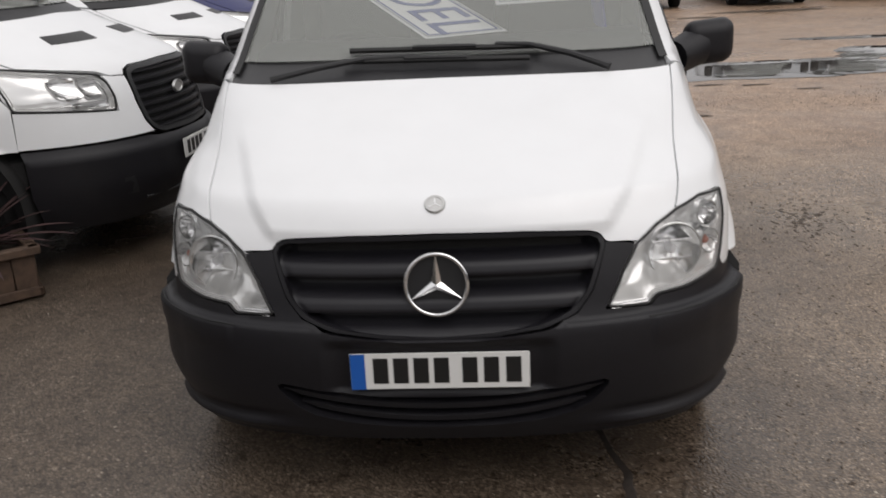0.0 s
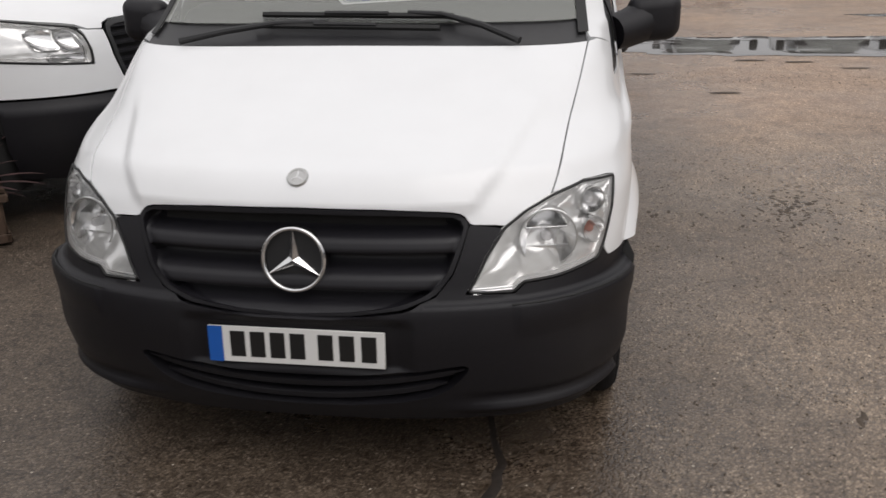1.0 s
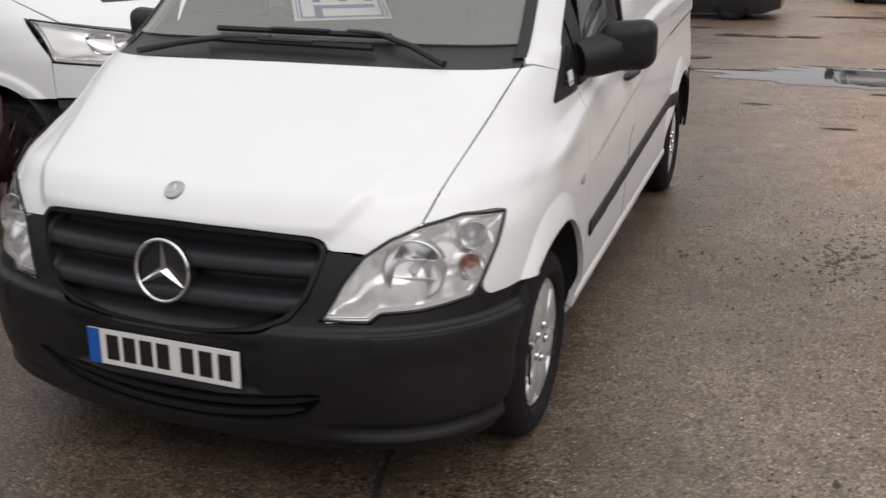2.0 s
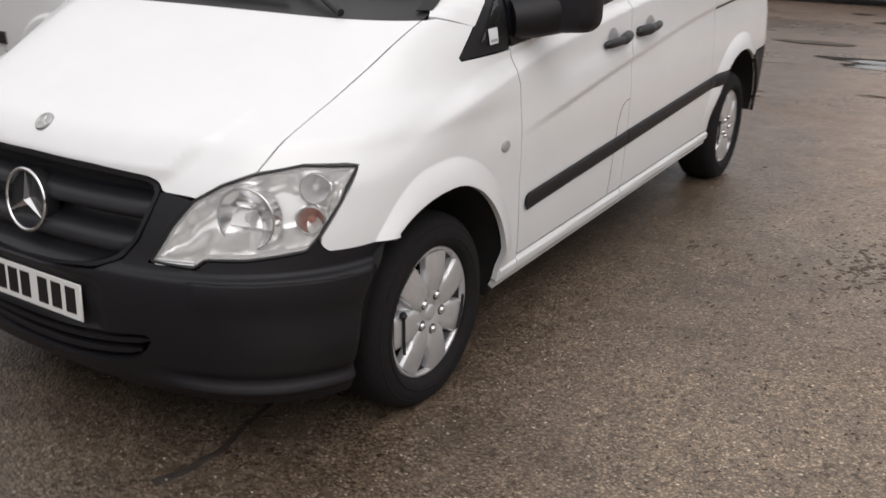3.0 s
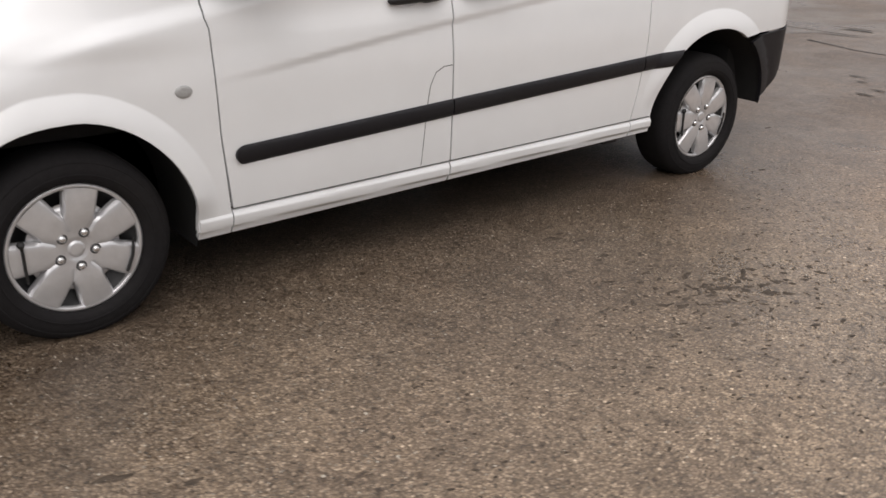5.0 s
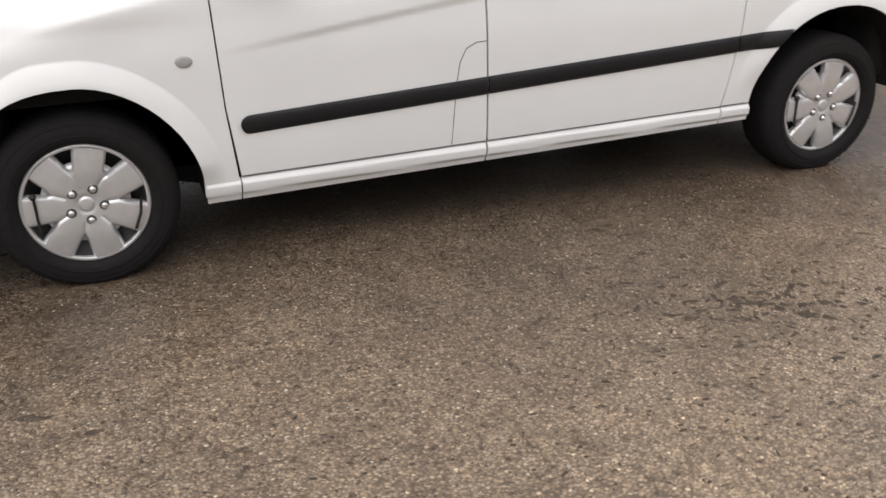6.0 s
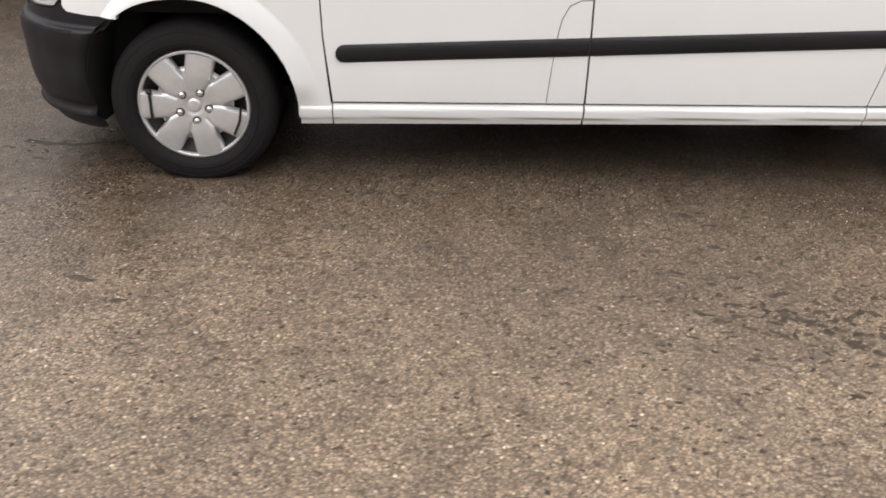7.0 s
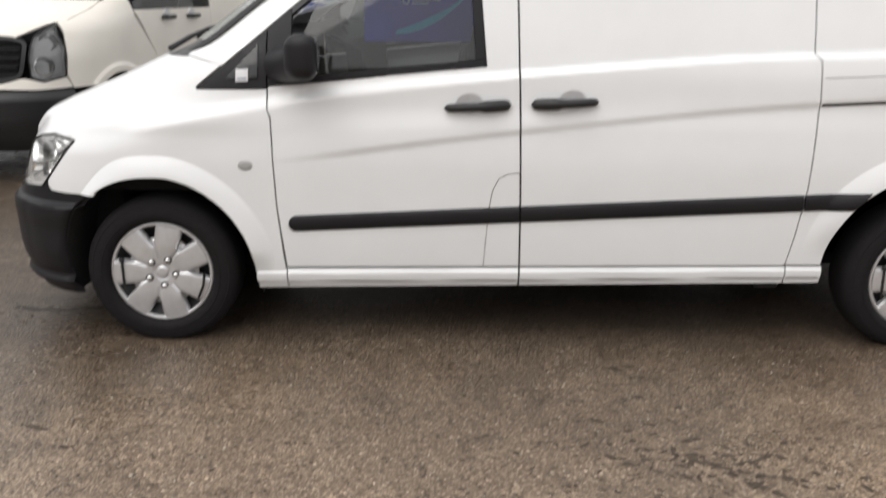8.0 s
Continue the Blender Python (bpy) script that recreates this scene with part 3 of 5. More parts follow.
        for k in range(25):
            s = k / 24
            q = s if thick_rear else 1 - s
            r = 0.0165 + 0.006 * ease(0.5, 0.62, q)
            r *= math.sqrt(max(0.02, 1 - abs(2 * s - 1) ** 12))
            lift = 0.012 + 0.018 * math.sin(math.pi * min(1, max(0, q * 1.1)))
            rows.append([handle_at(s, 2 * math.pi * j / 12, r, lift) for j in range(12)])
        bm = grid_mesh(rows, closed_v=True)
        bm.faces.new([v for v in list(bm.verts)[:12]])
        bm.faces.new([v for v in list(bm.verts)[-12:]])
        handle = part("door_handle", bm, black_plastic, owner, "black plastic bow handle")
        cx = y0 + L * (0.38 if thick_rear else 0.62)
        bm = bmesh.new()
        rows = [[fl(cx + 0.055 * r * math.cos(a), z0 + 0.016 + 0.042 * r * math.sin(a)) + Vector((side * (0.0015 - 0.0 * r), 0, 0)) for a in [2 * math.pi * k / 28 for k in range(28)]] for r in (1.0, 0.92, 0.6, 0.05)]
        grid_mesh(rows, closed_v=True, bm=bm)
        part("handle_shade_disc", bm, silver_plastic, handle, "flat grey disc coloured as the shaded dish behind the handle")

# windscreen, its black border, the cowl below it
scr = [(0.782 - 0.17 * (z - 1.25), z) for z in (1.262, 1.40, 1.55, 1.70, 1.85)]
windscreen = sheet("windscreen", scr + [(-x, z) for x, z in scr[::-1]], front, windscreen_glass, van, step=0.05, rim=0.005, off=-0.004)
windscreen.visible_shadow = False
for side in (1, -1):
    out = [(0.788 - 0.17 * (z - 1.25), z) for z in (1.222, 1.30, 1.40, 1.55, 1.70, 1.85)]
    sheet("windscreen_border", out + [(x - 0.034, z) for x, z in out[::-1]], mirrored(front, side), seal_rubber, windscreen, step=0.03, rim=0.003, off=0.0, flip=side < 0)
cowl = [(0.0, 1.203), (0.30, 1.202), (0.60, 1.200), (0.790, 1.199), (0.788, 1.262), (0.0, 1.268)]
sheet("cowl", cowl + [(-x, z) for x, z in cowl[-2:0:-1]], front, cowl_plastic, van, step=0.03, off=-0.012)


def on_screen(x, z, lift):
    e = 0.004
    n = (front(x + e, z) - front(x - e, z)).cross(front(x, z + e) - front(x, z - e)).normalized()
    return front(x, z) + n * lift


# wipers: an arm from the cowl and a blade with its rubber
for pts, blade in ((((0.57, 1.203), (0.44, 1.236), (0.30, 1.268), (0.18, 1.274)), ((-0.34, 1.276), (0.34, 1.268))),
                   (((-0.61, 1.203), (-0.45, 1.222), (-0.28, 1.244), (-0.10, 1.248)), ((-0.36, 1.244), (0.30, 1.234)))):
    bm = tube([on_screen(x, z, 0.022 if i else 0.010) for i, (x, z) in enumerate(pts)], (0.013, 0.008), 8)
    arm = part("wiper_arm", bm, black_plastic, van, "black wiper arm")
    (x0, z0), (x1, z1) = blade
    bm = tube([on_screen(x0 + (x1 - x0) * k / 12, z0 + (z1 - z0) * k / 12, 0.014) for k in range(13)], 0.011, 6)
    wb = part("wiper_blade", bm, seal_rubber, arm)
    bm = tube([on_screen(x0 + (x1 - x0) * k / 6, z0 + (z1 - z0) * k / 6, 0.019 + 0.005 * math.sin(math.pi * k / 6)) for k in range(2, 5)], 0.008, 6)
    part("wiper_bridge", bm, black_plastic, wb)

# ---- front bumper, round the nose ----
def end_y(z):
    """Where the bumper ends at the wheel opening."""
    return WHEEL_F + 0.02 - 0.388 * max(0, 1 - (max(0, z - 0.33) / 0.395) ** 2.5) ** 0.4 + 0.03 * ease(0.30, 0.19, z)


def bumper_skin(a, z):
    p = wrap(a, z)
    low = 1 - ease(0.588, 0.600, z)
    ledge = (0.014 + (0.015 + 0.010 * ease(0.50, 0.36, z)) * ease(0.45, 0.85, abs(p.x))) * low
    lip = (0.019 * math.exp(-((z - 0.252) / 0.017) ** 2) - 0.010 * math.exp(-((z - 0.292) / 0.016) ** 2)) * ease(0.35, 0.6, abs(p.x))
    roll_in = 0.026 * max(0.0, 1 - max(0.0, end_y(z) - p.y) / 0.045) ** 2 * ease(0.70, 0.80, abs(p.x)) * low
    corner_full = 0.018 * ease(0.80, 0.90, abs(p.x)) * (1 - ease(0.40, 0.56, p.y)) * ease(0.26, 0.40, z) * low
    recess = 0.022 * (1 - ease(0.285, 0.35, abs(p.x))) * ease(0.380, 0.407, z) * (1 - ease(0.523, 0.565, z))
    corner = 0.007 * ease(0.60, 0.625, abs(p.x)) * ease(0.592, 0.583, z) * ease(0.48, 0.556, z)
    d = Vector((p.x * 0.8, p.y - 0.9, 0))
    return p + d.normalized() * (ledge + lip + corner + corner_full - recess) - Vector((math.copysign(roll_in, p.x), 0, 0))


arch_z = [0.195 + (0.638 - 0.195) * k / 16 for k in range(17)]


rear_edge = [(angle_y(end_y(z) - 0.004, z), z) for z in arch_z]
under_lamp = [(angle_y(0.34, 0.648), 0.648), (angle_y(0.318, 0.682), 0.682), (angle_x(0.84, 0.651), 0.651), (angle_x(0.73, 0.635), 0.635), (angle_x(0.640, 0.634), 0.634),
              (angle_x(0.615, 0.611), 0.611), (angle_x(0.479, 0.618), 0.618), (angle_x(0.528, 0.715), 0.715), (angle_x(0.573, 0.785), 0.785),
              (angle_x(0.553, 0.791), 0.791), (angle_x(0.486, 0.800), 0.800), (angle_x(0.470, 0.74), 0.74), (angle_x(0.445, 0.67), 0.67), (angle_x(0.40, 0.615), 0.615), (angle_x(0.31, 0.580), 0.580), (angle_x(0.16, 0.562), 0.562), (0.05, 0.556)]
intake = [(angle_x(x, z) if x else 0.0, z) for x, z in ((0.0, 0.380), (0.18, 0.383), (0.33, 0.395), (0.43, 0.410), (0.468, 0.414), (0.484, 0.407), (0.482, 0.392), (0.462, 0.366), (0.43, 0.334), (0.38, 0.306), (0.29, 0.285), (0.15, 0.270), (0.0, 0.266))]
right = [(angle_x(0.3, 0.212), 0.212), (angle_x(0.5, 0.208), 0.208), (angle_x(0.75, 0.195), 0.195)] + rear_edge + under_lamp
bumper_out = right + [(-a, z) for a, z in right[::-1]]
hole = intake + [(-a, z) for a, z in intake[-2:0:-1]]
bumper = sheet("front_bumper", bumper_out, bumper_skin, grey_plastic, van, step=0.014, rim=0.04, holes=[hole], label="dark grey textured plastic bumper")


def flat_bar(z, depth, height, reach, back=0.02, smile=0.0):
    """A bar that follows the nose across the van, its ends raised by smile."""
    rows, z0 = [], z
    for k in range(41):
        x = reach * (k / 20 - 1)
        y = front(x, z0).y + back
        z = z0 + smile * (x / reach) ** 2
        e = 1 - 0.5 * (abs(k - 20) > 18)
        rows.append([Vector((x, y + depth, z - height / 2 * e)), Vector((x, y + depth * 0.2, z - height / 2 * e)), Vector((x, y, z - height / 4 * e)), Vector((x, y, z + height / 4 * e)),
                     Vector((x, y + depth * 0.2, z + height / 2 * e)), Vector((x, y + depth, z + height / 2 * e))])
    return grid_mesh(rows, closed_v=True)


for z, reach in ((0.296, 0.425), (0.342, 0.478)):
    part("intake_slat", flat_bar(z, 0.05, 0.029, reach, -0.003, 0.048), grey_plastic, bumper)
# plain near-black sheet gives the shade inside the intake
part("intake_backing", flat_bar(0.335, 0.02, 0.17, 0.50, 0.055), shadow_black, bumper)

# grille: a dished black frame, three bars across, the ring in the middle
def grille_skin(x, z):
    p = front(x, z)
    return Vector((p.x, p.y, p.z))


g_half = [(0.0, 0.559), (0.16, 0.565), (0.31, 0.583), (0.398, 0.618), (0.442, 0.672), (0.467, 0.74), (0.483, 0.800), (0.476, 0.815), (0.464, 0.8235), (0.442, 0.829), (0.40, 0.833), (0.25, 0.839), (0.0, 0.842)]
reach_at = curve((0.566, 0.02), (0.574, 0.16), (0.592, 0.295), (0.625, 0.380), (0.675, 0.428), (0.74, 0.453), (0.795, 0.470), (0.812, 0.462), (0.822, 0.44))
full = lambda h: h + [(-x, z) for x, z in h[-2:0:-1]]
g_in = [(0.0, 0.566)] + [(reach_at(z), z) for z in (0.574, 0.583, 0.592, 0.608, 0.625, 0.65, 0.675, 0.71, 0.74, 0.77, 0.795, 0.812, 0.822)] + [(0.30, 0.829), (0.0, 0.832)]
grille = sheet("grille", rounded(full(g_half), 0.02, 4), grille_skin, grey_plastic, van, step=0.02, rim=0.03, off=0.003, holes=[full(g_in)], label="dark plastic radiator grille with two broad bars")
# the dark hollow behind the bars, its shade put into a black sheet
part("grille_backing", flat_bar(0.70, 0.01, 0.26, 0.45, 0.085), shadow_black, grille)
# depth of the corrugated bars behind the nose line, by height
dish = curve((0.556, 0.002), (0.566, 0.004), (0.580, 0.020), (0.595, 0.044), (0.612, 0.054), (0.621, 0.048), (0.627, 0.014), (0.632, 0.006), (0.643, 0.003), (0.656, 0.004), (0.666, 0.010), (0.677, 0.030), (0.688, 0.054),
             (0.703, 0.062), (0.719, 0.056), (0.726, 0.015), (0.731, 0.006), (0.742, 0.003), (0.755, 0.004), (0.765, 0.010), (0.776, 0.030), (0.787, 0.052), (0.803, 0.060), (0.819, 0.046), (0.830, 0.018), (0.838, 0.002))
for name, z0, z1 in (("grille_bowl", 0.564, 0.613), ("grille_bar", 0.614, 0.704), ("grille_bar", 0.705, 0.803), ("grille_hood", 0.804, 0.836)):
    rows = []
    for i in range(37):
        z = z0 + (z1 - z0) * i / 36
        row = []
        for k in range(57):
            q = k / 28 - 1
            q = math.copysign(1 - (1 - abs(q)) ** 1.5, q)
            x = (reach_at(z + 0.004) + 0.010) * q
            end = ease(0.92, 1.0, abs(q))
            row.append(Vector((x, front(x, z).y + dish(z) * (1 - end) + 0.012 * end * (1 - end) * 4 * 0.5 + 0.001, z)))
        rows.append(row)
    part(name, grid_mesh(rows), grille_plastic, grille)

# the round emblem: a ring and three rays
star_y = front(0, 0.71).y - 0.004
m = pose(0, star_y, 0.712, 82)
emblem = part("emblem_disc", lathe([(0.0, -0.012), (0.084, -0.012), (0.088, -0.03), (0.088, -0.05)], 48, m), black_plastic, grille)
part("emblem_ring", lathe([(0.089 + 0.006 * math.cos(a), 0.006 * math.sin(a)) for a in [2 * math.pi * k / 10 for k in range(10)]], 56, m, closed=True), chrome, emblem, "chrome ring")
bm = bmesh.new()
hub = bm.verts.new(m @ Vector((0, 0, 0.008)))
tips, inner = [], []
for k in range(3):
    a = math.pi / 2 + 2 * math.pi * k / 3
    tips.append([bm.verts.new(m @ Vector((0.088 * math.cos(a), 0.088 * math.sin(a), h))) for h in (0.001, -0.008)])
    b = a + math.pi / 3
    inner.append([bm.verts.new(m @ Vector((0.016 * math.cos(b), 0.016 * math.sin(b), h))) for h in (-0.004, -0.012)])
for k in range(3):
    for q in (inner[k], inner[k - 1]):
        bm.faces.new([hub, tips[k][0], q[0]])
        bm.faces.new([tips[k][0], tips[k][1], q[1], q[0]])
part("emblem_star", bm, chrome, emblem, "three chrome rays", smooth=False)
# small round badge on the bonnet
e = 0.004
nb = (front(e, 0.917) - front(-e, 0.917)).cross(front(0, 0.917 + e) - front(0, 0.917 - e)).normalized()
m = Matrix.Translation(front(0, 0.917)) @ nb.to_track_quat("Z", "Y").to_matrix().to_4x4()
badge = part("bonnet_badge", lathe([(0.0, 0.0025), (0.021, 0.0025), (0.022, 0.0038), (0.028, 0.0038), (0.031, 0.0), (0.031, -0.004)], 32, m), badge_silver, bonnet, "small silver badge")
for k in range(3):
    part("badge_ray", block((0.0035, 0.019, 0.0012), (0, 0.010, 0.0030), 0.0005, 1), chrome, badge).matrix_basis = m @ pose(0, 0, 0, 0, 0, 120 * k)

# number plate: a white board with a blue band; its characters as plain bars
plate = part("number_plate", block((0.52, 0.006, 0.111), (0, 0.0020, 0.464), 0.002, 1, (-3, 0, 0)), plate_white, bumper, "white plate with a blue band")
part("plate_band", block((0.043, 0.001, 0.109), (-0.2375, -0.0015, 0.464), 0, 1, (-3, 0, 0)), plate_blue, plate)
for k, x in enumerate((-0.183, -0.124, -0.065, -0.006, 0.076, 0.138, 0.202)):
    part("plate_bar", block((0.044, 0.001, 0.078), (x + 0.012, -0.0015, 0.466), 0, 1, (-3, 0, 0)), plate_black, plate)
part("plate_bar", block((0.20, 0.001, 0.003), (0.02, -0.0008, 0.414), 0, 1, (-3, 0, 0)), print_grey, plate)
writing("plate_letters", "GB", 0.022, pose(-0.2375, -0.0023, 0.436, 87), print_white, plate)

# ---- headlamps ----
for side in (1, -1):
    lw = mirrored(wrap, side)
    f = side < 0
    lamp = sheet("headlamp", LAMP, lw, lamp_glass, van, step=0.025, rim=0.004, off=0.001, flip=f, label="clear headlamp cover over bright reflectors")
    lamp.visible_shadow = False
    part("lamp_seal", loop_tube([lw(a, z) for a, z in dense(LAMP, 0.02)], 0.0041), seal_rubber, lamp)
    sheet("lamp_wall", LAMP, lw, lamp_white, lamp, step=0.03, rim=0.055, off=-0.002, flip=f, holes=[inset(LAMP, 0.003)])
    # a pale frame inside the cover, sloping back to the bright bed
    inner_edge = inset(LAMP, 0.011)
    edge_a = np.array(LAMP)
    edge_d = np.roll(edge_a, -1, axis=0) - edge_a

    def bed(a, z):
        """The floor of the lamp: sunk behind the cover, dished towards its middle."""
        w = np.array((a, z)) - edge_a
        k = np.clip((w * edge_d).sum(1) / (edge_d ** 2).sum(1), 0, 1)
        gap = np.sqrt(((w - edge_d * k[:, None]) ** 2).sum(1)) + 1e-4
        d = float((gap ** -5.0).mean() ** -0.2) * 0.62
        p = lw(a, z)
        return p + Vector((-0.45 * side, 1.0, 0)) * (0.012 + 0.050 * ease(0.0, 0.085, d))
    sheet("lamp_bed", shrunk(LAMP, -0.002), bed, lamp_chrome, lamp, step=0.010, rim=0.0, flip=f)

    def brim(a, z):
        return lw(a, z) + Vector((-0.006 * side, 0.012, 0))
    sheet("lamp_frame", inset(LAMP, 0.002), brim, lamp_frame, lamp, step=0.02, rim=0.012, flip=f, holes=[inner_edge], label="pale inner frame of the lamp")
    for cx, cz, r, deep in ((0.708, 0.738, 0.080, 0.050), (0.828, 0.810, 0.038, 0.034), (0.834, 0.730, 0.036, 0.030)):
        p = lw(angle_x(cx, cz), cz)
        turn = {0.708: 14, 0.828: 32, 0.834: 34}[cx] * side
        m = pose(p.x - 0.010 * side, p.y + 0.024, p.z, 86, 0, turn)
        prof = [(0.0, -deep)] + [(r * k / 12, -deep * (1 - (k / 12) ** 2)) for k in range(2, 13)] + [(r * 1.03, 0.003), (r * 1.07, 0.001), (r * 1.10, -0.035)]
        bowl = part("reflector", lathe(prof, 48, m), lamp_silver, lamp, "polished reflector bowl")
        part("reflector_ring", lathe([(r * 1.035 + 0.0024 * math.cos(q), 0.004 + 0.0024 * math.sin(q)) for q in [2 * math.pi * k / 8 for k in range(8)]], 48, m, closed=True), badge_silver, bowl)
        if cx == 0.708:
            # shield over the bulb, and the stepped shelf across the bowl
            part("bulb_cap", lathe([(0.0, -0.004), (0.009, -0.006), (0.0135, -0.014), (0.0135, -0.045)], 20, m), lamp_grey, bowl)
            part("reflector_step", block((0.120, 0.026, 0.003), (0, 0, 0), 0.001, 1), lamp_silver, bowl).matrix_basis = m @ pose(0, 0.022, -0.026, 62)
            part("reflector_step", block((0.136, 0.022, 0.003), (0, 0, 0), 0.001, 1), lamp_silver, bowl).matrix_basis = m @ pose(0, -0.030, -0.026, 70)
        elif cx == 0.834:
            part("bulb", lathe([(0.0, -0.006), (0.006, -0.007), (0.0105, -0.012), (0.0125, -0.020), (0.012, -0.03)], 20, m), amber, bowl, "amber bulb")
        elif cx == 0.828:
            part("bulb", lathe([(0.0, -0.004), (0.008, -0.006), (0.012, -0.014), (0.012, -0.030)], 20, m), lamp_grey, bowl)
    # ribbed foot of the lamp
    for k in range(3):
        zz = 0.616 + 0.007 * k
        pts = [lw(angle_x(x, zz), zz) + Vector((0, 0.006, 0)) for x in (0.500, 0.530, 0.560, 0.590, 0.606)]
        part("lamp_rib", tube(pts, 0.0026, 6), lamp_silver, lamp)
    # groove of the bumper's corner strip
    pts = [mirrored(bumper_skin, side)(angle_x(x, 0.589), 0.589) for x in (0.60, 0.68, 0.76, 0.83, 0.88)] + [mirrored(bumper_skin, side)(angle_y(y, 0.590), 0.590) for y in (0.33, 0.40)]
    part("corner_seam", tube(pts, 0.0022, 6), seal_rubber, bumper)

# ---- mirrors ----
for side in (1, -1):
    bm = block((0.205, 0.126, 0.178), (0, 0, 0), 0.050, 6)
    for v in bm.verts:
        k = 1 - 0.16 * ease(0.02, -0.12, v.co.y)
        v.co = Vector((side * (1.037 + v.co.x * k), 1.434 + v.co.y + 0.10 * v.co.x, 1.213 + v.co.z * k + 0.08 * v.co.x))
    mirror = part("wing_mirror", bm, grey_plastic, van, "dark grey plastic wing mirror", angle=60)
    part("mirror_foot", tube([Vector((side * 0.875, 1.31, 1.170)), Vector((side * 0.93, 1.372, 1.178)), Vector((side * 0.985, 1.425, 1.196))], (0.066, 0.078), 14), grey_plastic, mirror)
    part("mirror_pane", lathe([(0.0, 0.0), (0.062, 0.0), (0.066, -0.004)], 24, pose(side * 1.045, 1.4975, 1.218, -90)), chrome, mirror)

# ---- wheels ----
def wheel(x, y, side, owner=van, plain=False, phase=0.20):
    out = pose(x, y, HUB_Z, 0, 90 * side, 0)  # local z points away from the van
    w = 0.205
    tyre_profile = [(0.205, -0.04), (0.214, -0.022), (0.219, -0.006), (0.227, 0.008), (0.244, 0.0155), (0.272, 0.014), (0.298, 0.004), (0.312, -0.012), (0.320, -0.028), (0.323, -0.05), (0.323, -w / 2), (0.323, -w + 0.05), (0.314, -w + 0.02), (0.29, -w), (0.21, -w)]
    ob = part("wheel", lathe(tyre_profile, 72, out), rubber, owner, "black tyre on a dark steel rim" if plain else "black tyre with a silver seven-spoke cover")
    for r in (0.250, 0.288):
        part("tyre_ridge", lathe([(r + 0.003 * math.cos(a), 0.0155 - 0.008 * (r > 0.25) + 0.0025 * math.sin(a)) for a in [2 * math.pi * k / 8 for k in range(8)]], 72, out, closed=True), rubber, ob)
    out = out @ Matrix.Translation((0, 0, -0.018))
    part("rim", lathe([(0.0, -0.045), (0.12, -0.05), (0.185, -0.03), (0.207, 0.002)], 48, out), black_plastic, ob)
    if plain:
        part("hub_cap", lathe([(0.0, 0.0), (0.05, -0.002), (0.06, -0.012), (0.065, -0.05)], 24, out), steel, ob)
        return ob
    bm = lathe([(0.2015, -0.010), (0.2025, 0.010), (0.206, 0.0125), (0.213, 0.0125), (0.2175, 0.008), (0.218, -0.004)], 96, out)
    lathe([(0.0, 0.0155), (0.018, 0.0150), (0.0235, 0.0135), (0.0262, 0.0085), (0.029, 0.0080), (0.036, 0.0125), (0.046, 0.0140), (0.066, 0.0150)], 56, out, bm)
    cover = part("wheel_cover", bm, silver_plastic, ob, "silver plastic wheel cover", angle=60)
    seg = 2 * math.pi / 7
    for k in range(7):
        a0 = math.pi - phase * side + k * seg
        rows = []
        for i in range(17):
            r = 0.056 + (0.204 - 0.056) * i / 16
            half_a = min(0.5 * seg, (0.0515 + 0.007 * ease(0.11, 0.2, r)) / r)
            open_ = ease(0.108, 0.126, r)
            top = 0.0125 + 0.0085 * math.sin(math.pi * min(1, (r - 0.035) / 0.185))
            row = []
            for q, drop in ((-1.0, 0.0065 + 0.026 * open_), (-0.96, 0.0055 + 0.007 * open_), (-0.84, 0.0032), (-0.76, 0.0014), (-0.5, 0.0007), (-0.25, 0.0002), (0.0, 0.0), (0.25, 0.0002), (0.5, 0.0007), (0.76, 0.0014), (0.84, 0.0032), (0.96, 0.0055 + 0.007 * open_), (1.0, 0.0065 + 0.026 * open_)):
                a = a0 + half_a * q
                row.append(out @ Vector((r * math.cos(a), r * math.sin(a), top - drop)))
            rows.append(row)
        part("spoke", grid_mesh(rows), silver_plastic, cover, angle=28)
        # sloping floor of the pocket between two spokes, open towards the rim
        b0 = a0 + seg / 2
        rows = []
        for i in range(7):
            r = 0.110 + (0.149 - 0.110) * i / 6
            half_a = max(0.004, 0.5 * seg - 0.0485 / r)
            rows.append([out @ Vector((r * math.cos(b0 + half_a * q), r * math.sin(b0 + half_a * q), 0.008 - 0.030 * ease(0.106, 0.142, r) + 0.002 * q * q)) for q in (-1, -0.5, 0, 0.5, 1)])
        part("pocket_floor", grid_mesh(rows), silver_plastic, cover)
    for k in range(5):
        a = 2 * math.pi * k / 5 + math.pi - (phase + 0.30) * side
        m = out @ Matrix.Translation((0.060 * math.cos(a), 0.060 * math.sin(a), 0.0145))
        part("bolt_seat", lathe([(0.0125, 0.0022), (0.0165, 0.0026), (0.018, 0.0), (0.018, -0.006)], 20, m), bolt_dark, cover)
        part("bolt", lathe([(0.0, 0.0125), (0.0065, 0.0115), (0.0105, 0.0085), (0.0122, 0.003), (0.0122, -0.006)], 16, m), chrome, cover)
    if side > 0:
        for pts in (((-0.164, 0.050), (-0.163, 0.01), (-0.163, -0.03), (-0.160, -0.078)), ((0.182, 0.0), (0.174, -0.055), (0.150, -0.112))):
            part("spring_clip", tube([Vector((x + 0.005, y + yy, HUB_Z + zz)) for yy, zz in pts], 0.0054, 6), seal_rubber, cover)
        ball = lathe([(0.0, 0.013), (0.008, 0.010), (0.013, 0.0), (0.008, -0.010), (0.0, -0.013)], 14, Matrix.Translation((x + 0.004, y - 0.165, HUB_Z + 0.054)))
